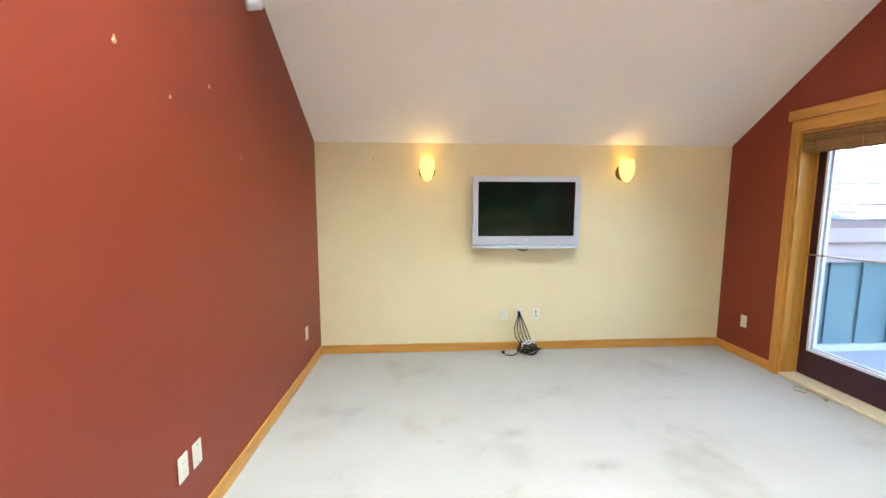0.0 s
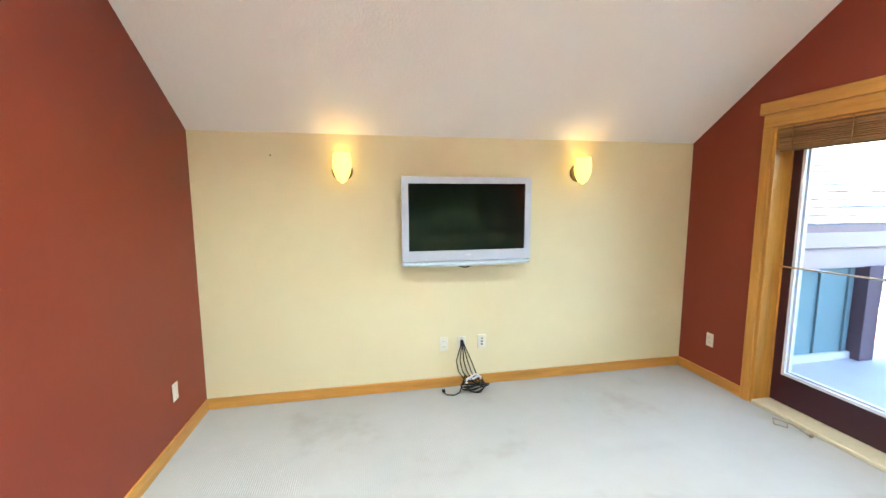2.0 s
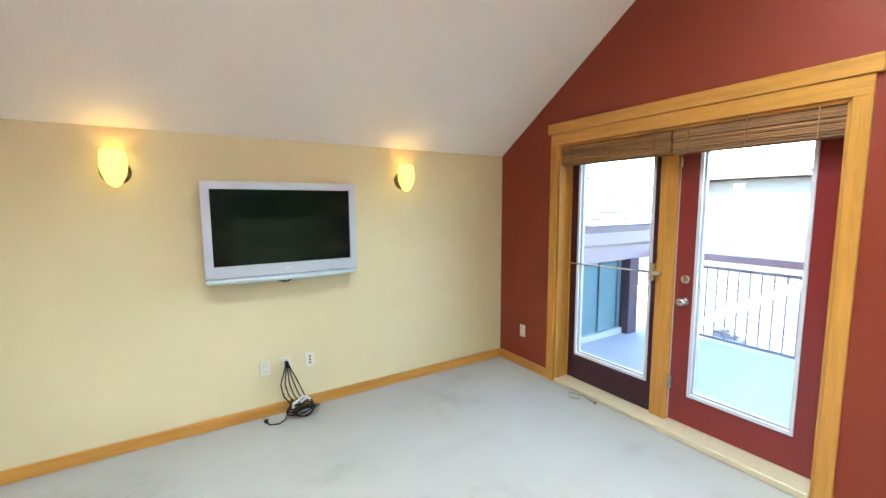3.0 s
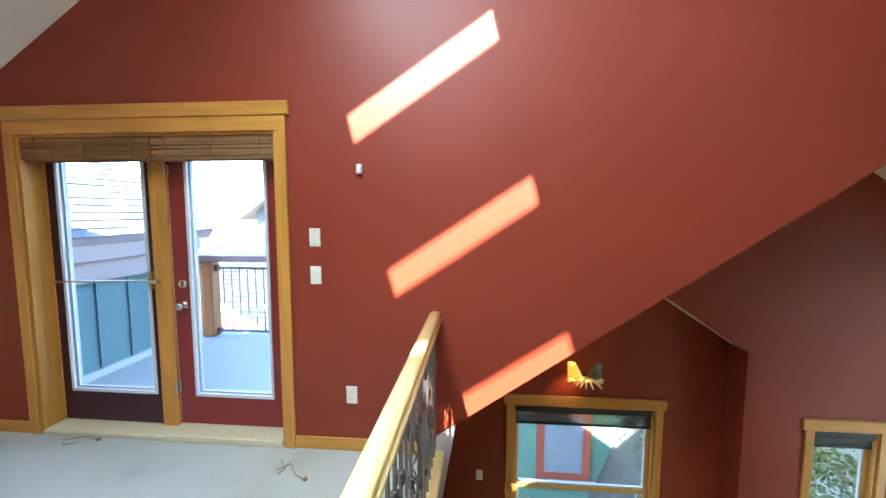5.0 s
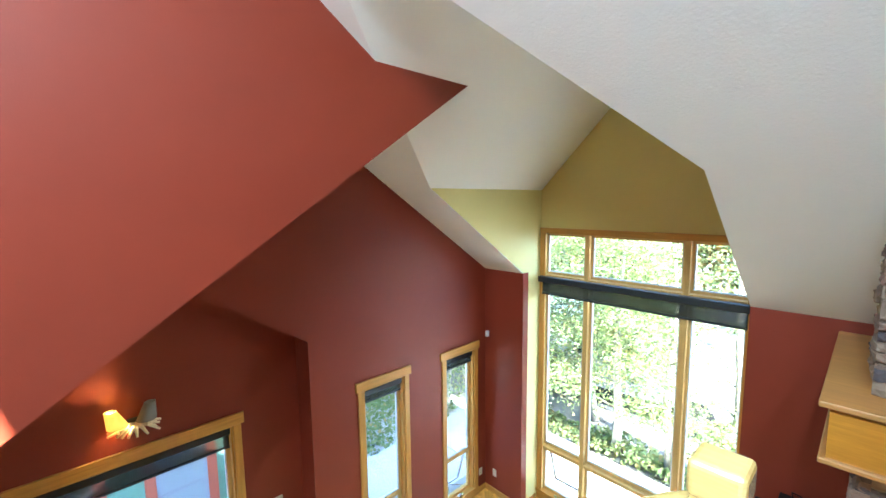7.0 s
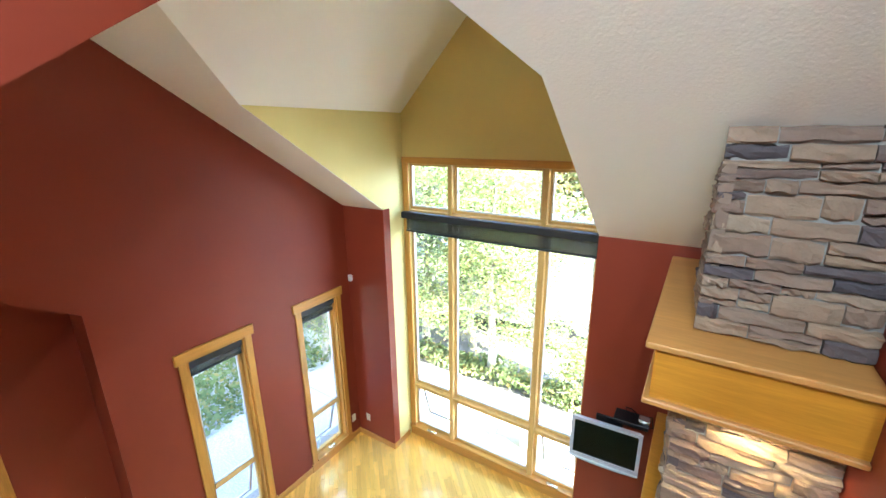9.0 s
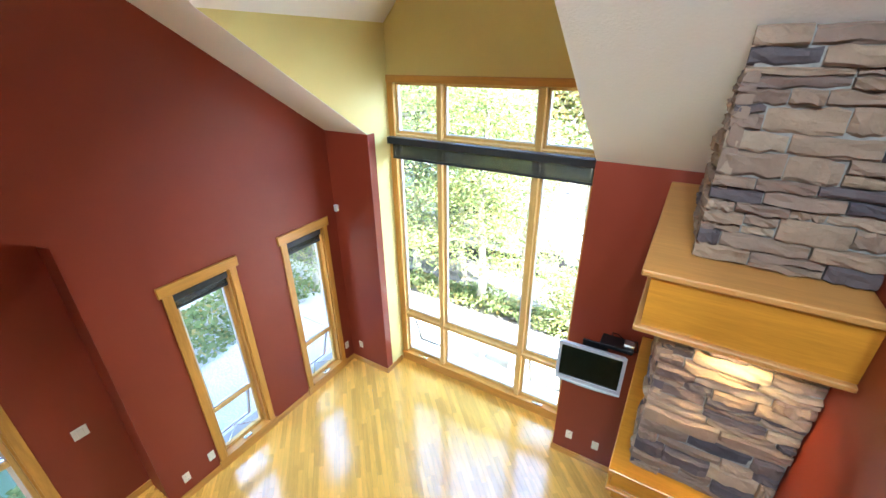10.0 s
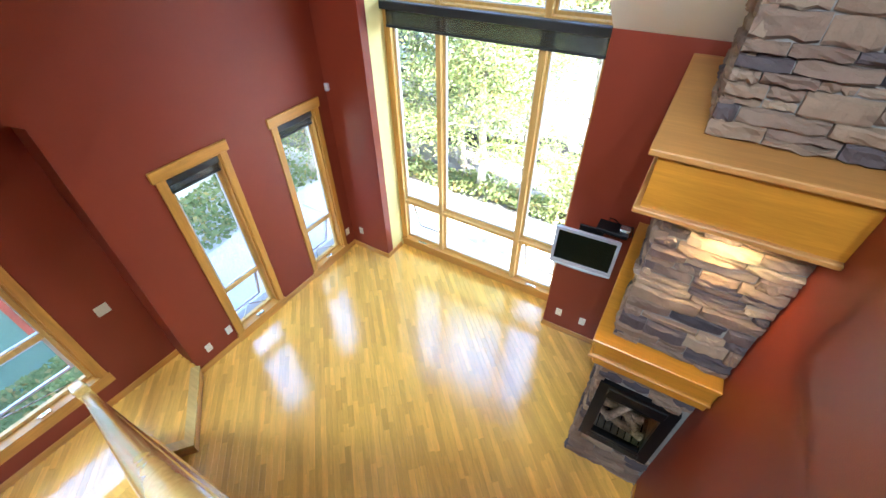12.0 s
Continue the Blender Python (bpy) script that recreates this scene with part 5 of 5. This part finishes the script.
TREES = ((3.75, -7.6, 4.3, 1.25, 19000, LEAF), (2.9, -7.7, 3.7, 0.8, 7000, LEAF), (4.6, -8.4, 4.7, 1.4, 19000, LEAF), (5.5, -8.0, 4.6, 1.6, 20000, LEAF), (6.9, -6.3, 3.4, 1.2, 12000, LEAF),
         (2.0, -7.9, 4.6, 0.45, 700, LEAF), (1.9, -7.5, 1.2, 0.7, 4500, LEAF),
         (6.2, -18.5, 11.0, 4.0, 24000, LEAF_B), (3.2, -20.0, 11.5, 4.0, 24000, LEAF), (9.4, -20.0, 11.5, 4.0, 26000, LEAF_B), (12.6, -18.0, 11.0, 3.8, 24000, LEAF), (15.8, -20.0, 11.0, 4.0, 22000, LEAF),
         (9.6, -4.3, 4.8, 1.6, 10000, LEAF), (9.3, -6.8, 5.5, 1.8, 10000, LEAF), (7.4, -7.4, 4.5, 1.4, 7600, LEAF), (12.5, -9.0, 7, 2.4, 9000, LEAF))
for i, (x, y, h, sp, nl, lf) in enumerate(TREES):
    near = y > -9 and x < 7.0
    tree(x, y, h, sp, nl, lf, i + 3, 0.2 if y > -9 else 0.05, 0.030 if near else 0.07 if y > -9 else 0.12)


def bush_stuff(x0, x1, y0, y1, hgt, n, seed, name="shrub_bed"):
    rnd = random.Random(seed)
    verts, faces = [], []
    for i in range(n):
        x, y = rnd.uniform(x0, x1), rnd.uniform(y0, y1)
        z = ZG + hgt * rnd.random() * (0.6 + 0.4 * math.sin(x * 3 + y * 2))
        u = Vector((rnd.gauss(0, 1), rnd.gauss(0, 1), rnd.gauss(0, 0.6))).normalized()
        v = u.orthogonal().normalized()
        s = rnd.uniform(0.03, 0.07)
        c = Vector((x, y, max(z, ZG + 0.02)))
        k = len(verts)
        verts += [c - u * s, c + v * s * 0.6, c + u * s, c - v * s * 0.6]
        faces.append((k, k + 1, k + 2, k + 3))
    me = bpy.data.meshes.new(name)
    me.from_pydata([tuple(v) for v in verts], [], faces)
    me.materials.append(LEAF)
    tagged(new(name, me), "low green ground-cover planting", "plants", kind="stuff")


bush_stuff(5.3, 6.6, -2.2, 1.0, 0.35, 5000, 1)
bush_stuff(1.0, 5.5, -8.0, -7.3, 0.28, 3000, 2)
bush_stuff(6.8, 8.6, -6.5, -2.8, 0.3, 3500, 3)


def vehicle(at, rz, color, label, truck=True):
    c = tagged(new("pickup_truck" if truck else "car"), label, "truck" if truck else "car")
    c.matrix_world = pose(*at, 0, 0, rz)
    body = plain("car_paint", color, 0.25, 0.1, vary=0.01, bumpy=0)
    prof = [(-2.5, 0.45), (-2.55, 0.85), (-2.3, 1.02), (-1.1, 1.1), (-0.75, 1.1), (0.9, 1.1), (2.5, 1.1), (2.55, 0.5)]
    part("body", slab(prof, [], lambda u, v, dd: (u, dd - 0.9, v), 1.8), body, c)
    cab = [(-1.0, 1.1), (-0.45, 1.68), (0.65, 1.7), (0.95, 1.1)] if truck else [(-1.2, 1.1), (-0.5, 1.5), (1.0, 1.5), (1.9, 1.1)]
    part("cab", slab(cab, [], lambda u, v, dd: (u, dd - 0.78, v), 1.56), body, c)
    win = [(-0.85, 1.14), (-0.42, 1.6), (0.55, 1.62), (0.8, 1.14)]
    part("side_window", slab(win, [], lambda u, v, dd: (u, dd - 0.795, v), 1.59), plain("dark_glass", (0.02, 0.03, 0.04), 0.1, bumpy=0), c)
    for u in (-1.65, 1.6):
        for y in (-0.92, 0.72):
            bm = bmesh.new()
            lathe(bm, [(0.25, 0.0), (0.37, 0.0), (0.37, 0.2), (0.25, 0.2)], (u, y, 0.37), 20, "y")
            wh = part("tyre", bm, plain("rubber", (0.014, 0.014, 0.015), 0.9), c)
            bm = bmesh.new()
            lathe(bm, [(0.03, -0.01), (0.22, -0.01), (0.25, 0.03), (0.25, 0.16), (0.22, 0.21), (0.03, 0.21)], (u, y, 0.37), 20, "y")
            part("rim", bm, CHROME, wh)
    part("bumper", boxes((-2.62, -2.5, -0.85, 0.85, 0.45, 0.65), bevel=0.03), CHROME, c)
    for y in (-0.7, 0.55):
        part("headlight", boxes((-2.57, -2.5, y, y + 0.2, 0.75, 0.9), bevel=0.02), WHITE_V, c)


vehicle((4.61, -9.88, ZG + 0.02), 6, (0.24, 0.245, 0.26), "white pickup truck parked at the road side")
vehicle((8.6, -12.6, ZG + 0.02), 5, (0.10, 0.13, 0.17), "blue-grey car parked beyond the trees", False)


def shingles(name, parent, o, u, v, nu, nv, wu, hv, mat):
    """Overlapping courses of shingles from o, along u, up the slope v."""
    o, u, v = Vector(o), Vector(u).normalized(), Vector(v).normalized()
    n = u.cross(v).normalized()
    if n.z < 0:
        n = -n
    rnd = random.Random(nu * 7 + nv)
    verts, faces = [], []
    for j in range(nv):
        for i in range(nu):
            a = o + u * (i * wu + (j % 2) * wu / 2) + v * (j * hv)
            up = 0.014 + rnd.uniform(0, 0.008)
            k = len(verts)
            p = [a + u * 0.004, a + u * (wu - 0.004), a + u * (wu - 0.004) + v * hv * 1.05, a + u * 0.004 + v * hv * 1.05]
            verts += [p[0] + n * up, p[1] + n * up, p[2] + n * 0.004, p[3] + n * 0.004, p[0], p[1]]
            faces += [(k, k + 1, k + 2, k + 3), (k, k + 4, k + 5, k + 1)]
    me = bpy.data.meshes.new(name)
    me.from_pydata([tuple(q) for q in verts], [], faces)
    me.materials.append(mat)
    ob = new(name, me)
    ob.parent = parent
    ob["kind"] = "stuff"
    base = [o, o + u * nu * wu, o + u * nu * wu + v * nv * hv, o + v * nv * hv]
    bm = bmesh.new()
    q = [bm.verts.new(p - n * 0.004) for p in base] + [bm.verts.new(p - n * 0.12) for p in base]
    for f in ((0, 1, 2, 3), (7, 6, 5, 4), (0, 4, 5, 1), (1, 5, 6, 2), (2, 6, 7, 3), (3, 7, 4, 0)):
        bm.faces.new([q[i] for i in f])
    part("roof_deck", bm, MAUVE, parent)


# deck outside the doors
structure("deck", boxes((XD + 0.242, 5.68, 0.92, 4.3, -0.20, -0.05)), CONCRETE, "pale coated deck outside the doors")
dr = thing("deck_railing", "dark metal deck railing with timber post", "railing")
RX = 5.6
part("post", boxes((RX - 0.17, RX, 3.78, 3.95, -0.05, 0.92), bevel=0.01), TIMBER, dr, "cedar post")
part("post", boxes((RX - 0.17, RX, 0.95, 1.12, -0.05, 0.92), bevel=0.01), TIMBER, dr, "cedar post")
part("top_rail", boxes((RX - 0.14, RX, 0.95, 4.1, 0.92, 1.0), bevel=0.008), MAUVE, dr)
for z in (0.0, 0.82):
    part("rail_bar", boxes((RX - 0.09, RX - 0.06, 1.12, 3.78, z, z + 0.03)), RAIL_GREY, dr)
    part("bracket", boxes((RX - 0.11, RX - 0.04, 3.74, 3.78, z - 0.025, z + 0.055), bevel=0.006), IRON, dr)
for k in range(24):
    y = 3.68 - 0.108 * k
    part("picket", boxes((RX - 0.08, RX - 0.07, y - 0.005, y + 0.005, 0.03, 0.82)), RAIL_GREY, dr)

# neighbouring wing beside the deck: teal siding, fascia, shingle roof
nb = thing("neighbour_wing", "teal board-and-batten wing with a shingle roof", "building")
part("wall", boxes((3.36, 5.0, 4.1, 4.25, -0.05, 0.95)), TEAL, nb)
for k in range(5):
    part("batten", boxes((3.45 + 0.36 * k, 3.49 + 0.36 * k, 4.08, 4.1, 0.03, 0.9)), TEAL, nb)
part("skirt", boxes((3.36, 5.0, 4.06, 4.1, -0.05, 0.02)), WHITE_V, nb)
# the post's shade is put into its colour: a mauve much darker than the fascia
part("corner_post", boxes((4.98, 5.16, 3.98, 4.16, -0.05, 0.9), bevel=0.005), plain("shaded_mauve_post", (0.13, 0.09, 0.11), 0.7), nb, "mauve corner post coloured dark for shade")
part("fascia", boxes((3.36, 5.45, 4.02, 4.06, 0.89, 1.10), bevel=0.004), MAUVE, nb)
part("fascia", boxes((3.36, 5.5, 3.95, 3.99, 1.10, 1.31), bevel=0.004), MAUVE, nb)
part("soffit", boxes((3.36, 5.45, 3.99, 4.3, 1.10, 1.13)), MAUVE, nb)
shingles("shingle", nb, (3.36, 3.90, 1.315), (1, 0, 0), (0, 1, 0.70), 8, 17, 0.29, 0.13, SHINGLE)

# grey shingle with its colour darkened to offset the strong sun on the lower roof
SHINGLE_DARK = shingle_material("sun_offset_shingle", (0.035, 0.037, 0.04), (0.06, 0.062, 0.065))
# lower roof and gabled house beyond the deck
nr = thing("lower_roof", "sunlit grey shingle roof below the deck", "roof")
shingles("shingle", nr, (8.9, -3.0, -1.15), (0, 1, 0), (1, 0, 0.42), 42, 26, 0.36, 0.2, SHINGLE_DARK)
part("gable_wall", slab([(6.6, -0.1), (4.8, -1.2), (4.8, -2.6), (8.0, -2.6), (8.0, -0.1)], [], lambda u, v, dd: (8.7 + dd, u, v), 0.15), TERRA, nr, "terracotta gable end")
part("rake_board", slab([(6.6, -0.1), (6.6, 0.06), (4.7, -1.1), (4.7, -1.26)], [], lambda u, v, dd: (8.62 + dd, u, v), 0.07), WHITE_V, nr)
gh = thing("gabled_house", "pale gabled house with mauve eaves far off", "house")
# pale stucco darkened in its colour to stand for a wall in shade
part("wall", slab([(12.6, -9.0), (12.6, 1.4), (10.9, 2.65), (3.5, 2.65), (3.5, -9.0)], [rect(9.5, 10.0, 2.2, 2.5)], lambda u, v, dd: (22 + dd, u, v), 5.0), plain("shaded_stucco", (0.16, 0.16, 0.16), 0.9), gh)
part("rake_board", slab([(13.2, 1.05), (13.2, 1.38), (10.96, 3.05), (10.96, 2.7)], [], lambda u, v, dd: (21.2 + dd, u, v), 6.0), MAUVE, gh)
part("eave_fascia", boxes((21.2, 27.5, 3.0, 10.95, 2.7, 3.02), bevel=0.02), MAUVE, gh, "mauve eave fascia")
part("gutter", boxes((21.05, 21.2, 3.0, 11.0, 2.9, 3.06), bevel=0.03), WHITE_V, gh, "white gutter")
part("window", boxes((22.02, 22.08, 9.5, 10.0, 2.2, 2.5)), plain("house_glass", (0.05, 0.06, 0.07), 0.1, bumpy=0), gh)

# mauve gabled house beyond the road, seen past the trees
hb = thing("road_house", "mauve house with a dark rake beyond the trees", "house")
part("wall", slab([(8.3, ZG), (13.5, ZG), (13.5, 2.0), (11.2, 1.3), (8.3, -0.9)], [rect(9.6, 10.3, -1.6, -0.7)], lambda u, v, dd: (u, -13.0 - dd, v), 4.0), MAUVE, hb)
part("rake_board", slab([(8.0, -1.05), (8.0, -0.85), (11.2, 1.55), (11.2, 1.33)], [], lambda u, v, dd: (u, -12.7 - dd, v), 4.5), SHADE_BLK, hb, "dark rake board")
part("window", boxes((9.6, 10.3, -13.1, -13.05, -1.6, -0.7)), plain("road_house_glass", (0.05, 0.06, 0.07), 0.1, bumpy=0), hb)

# green house below the alcove window
gr = thing("green_house", "sage green house with terracotta window trim", "house")
GX = 12.0
part("wall", boxes((GX, GX + 4, -4.15, 7.0, -8.2, -3.1)), GREEN_SIDE, gr)
part("corner_board", boxes((GX - 0.03, GX, -4.15, -3.8, -8.2, -3.1)), TERRA, gr)
for y0, y1 in ((-2.6, -1.52), (-0.4, 0.68), (1.9, 2.98)):
    part("window_trim", slab(rect(y0 - 0.22, y1 + 0.22, -6.15, -3.95), [rect(y0, y1, -5.95, -4.25)], lambda u, v, dd: (GX - 0.05 + dd, u, v), 0.05), TERRA, gr)
    wn_ = part("window", slab(rect(y0, y1, -5.95, -4.25), [rect(y0 + 0.07, y1 - 0.07, -5.88, -5.35), rect(y0 + 0.07, y1 - 0.07, -5.28, -4.32)], lambda u, v, dd: (GX - 0.04 + dd, u, v), 0.035), plain("grey_window_frame", (0.30, 0.33, 0.40), 0.5), gr)
    part("pane", boxes((GX - 0.03, GX - 0.012, y0 + 0.05, y1 - 0.05, -5.9, -4.3)), plain("house_pane", (0.35, 0.4, 0.45), 0.05, bumpy=0), wn_)
part("band", boxes((GX - 0.06, GX, -3.8, 7, -6.45, -6.2)), WHITE_V, gr)
shingles("shingle", gr, (GX - 0.5, -4.4, -3.2), (0, 1, 0), (1, 0, 0.5), 32, 14, 0.36, 0.2, SHINGLE)

# ---- oak strip floor ----
rnd = random.Random(21)
C45 = math.sqrt(0.5)
def plank_mesh(ln, wd):
    me = bpy.data.meshes.new("plank")
    g, t = 0.0003, 0.012
    a, b, c = ln / 2 - g, wd / 2 - g, 0.0006
    vs = [(-a + c, -b + c, 0), (a - c, -b + c, 0), (a - c, b - c, 0), (-a + c, b - c, 0), (-a, -b, -c), (a, -b, -c), (a, b, -c), (-a, b, -c), (-a, -b, -t), (a, -b, -t), (a, b, -t), (-a, b, -t)]
    fs = [(0, 1, 2, 3)] + [(i, i + 4, (i + 1) % 4 + 4, (i + 1) % 4) for i in range(4)] + [(i + 4, i + 8, (i + 1) % 4 + 8, (i + 1) % 4 + 4) for i in range(4)]
    me.from_pydata(vs, [], [f[::-1] if k else f for k, f in enumerate(fs)])
    me.materials.append(OAK)
    return me


WD = 0.058
LENS = [0.24, 0.32, 0.42, 0.54, 0.68]
PM = {ln: plank_mesh(ln, WD) for ln in LENS}


def lay(name, z, span, origin, label, limit=300):
    """Rows of planks at 45 degrees; span(x0, y0) gives the stretch of a row that lies on the floor."""
    floor = tagged(new(name), label, kind="structure")
    rest, count = [], 0
    for r in range(-95, 96):
        x0, y0 = origin[0] + r * WD * C45, origin[1] + r * WD * C45
        lo, hi = span(x0, y0)
        q = lo - rnd.uniform(0, 0.4)
        while q < hi - 0.01:
            ln = rnd.choice(LENS)
            a, b = max(q, lo), min(q + ln, hi)
            q += ln
            if b - a < 0.03:
                continue
            cut = round(b - a, 2)
            if cut not in PM:
                PM[cut] = plank_mesh(cut, WD)
            cx, cy = x0 + (a + b) / 2 * C45, y0 - (a + b) / 2 * C45
            m = Matrix.Translation((cx, cy, z)) @ Matrix.Rotation(radians(-45), 4, "Z")
            if count < limit and -5.2 < cy < -2.3 and 0.6 < cx < 4.4:
                ob = new("plank", PM[cut])
                ob.parent = floor
                ob.matrix_local = m
                count += 1
            else:
                rest.append((cut, m))
    verts, faces = [], []
    for ln, m in rest:
        k = len(verts)
        me = PM[ln]
        verts += [tuple(m @ v.co) for v in me.vertices]
        faces += [tuple(i + k for i in p.vertices) for p in me.polygons]
    if rest:
        me = bpy.data.meshes.new("more_planks")
        me.from_pydata(verts, [], faces)
        me.materials.append(OAK_REST)
        ob = new("more_planks", me)
        ob.parent = floor
        ob["kind"] = "stuff"


def span_of(xa, xb, ya, yb):
    return lambda x, y: (max((xa - x) / C45, (y - yb) / C45), min((xb - x) / C45, (y - ya) / C45))


def oak_rest():
    """The same oak, for joined planks: the tone varies board by board."""
    m = OAK.copy()
    n, l = m.node_tree.nodes, m.node_tree.links
    g = n.new("ShaderNodeNewGeometry")
    for nd in list(n):
        if nd.type == "OBJECT_INFO":
            for lk in list(nd.outputs["Random"].links):
                l.new(g.outputs["Random Per Island"], lk.to_socket)
    for nd in list(n):
        if nd.type == "MAPPING":
            turn, src = n.new("ShaderNodeMapping"), nd.inputs[0].links[0].from_socket
            turn.inputs["Rotation"].default_value = (0, 0, radians(45))
            l.new(src, turn.inputs[0])
            l.new(turn.outputs[0], nd.inputs[0])
    return m


OAK_REST = oak_rest()


def landing_span(x, y):
    """The landing is cut by the slanting step: keep what lies behind its nosing."""
    lo, hi = span_of(3.8, XA, YALC, 0.89)(x, y)
    nx, ny = 0.568, 0.735
    slant = nx * C45 - ny * C45
    edge = (nx * (3.79 - x) + ny * (-1.55 - y)) / slant
    if slant < 0:
        hi = min(hi, edge)
    else:
        lo = max(lo, edge)
    mx, my = 0.765, -0.644
    lo = max(lo, (mx * (3.79 - x) + my * (-1.55 - y)) / ((mx - my) * C45)) if y - lo * C45 < -1.36 else max(lo, (3.95 - x) / C45)
    return lo, hi


lay("floor_great_room", ZF, span_of(XG, XE + 0.02, YB - 0.02, 0.88), (2.2, -3.0), "honey oak strip floor laid diagonally")
lay("floor_landing", ZPLAT, landing_span, (4.4, -1.0), "honey oak landing floor", 0)
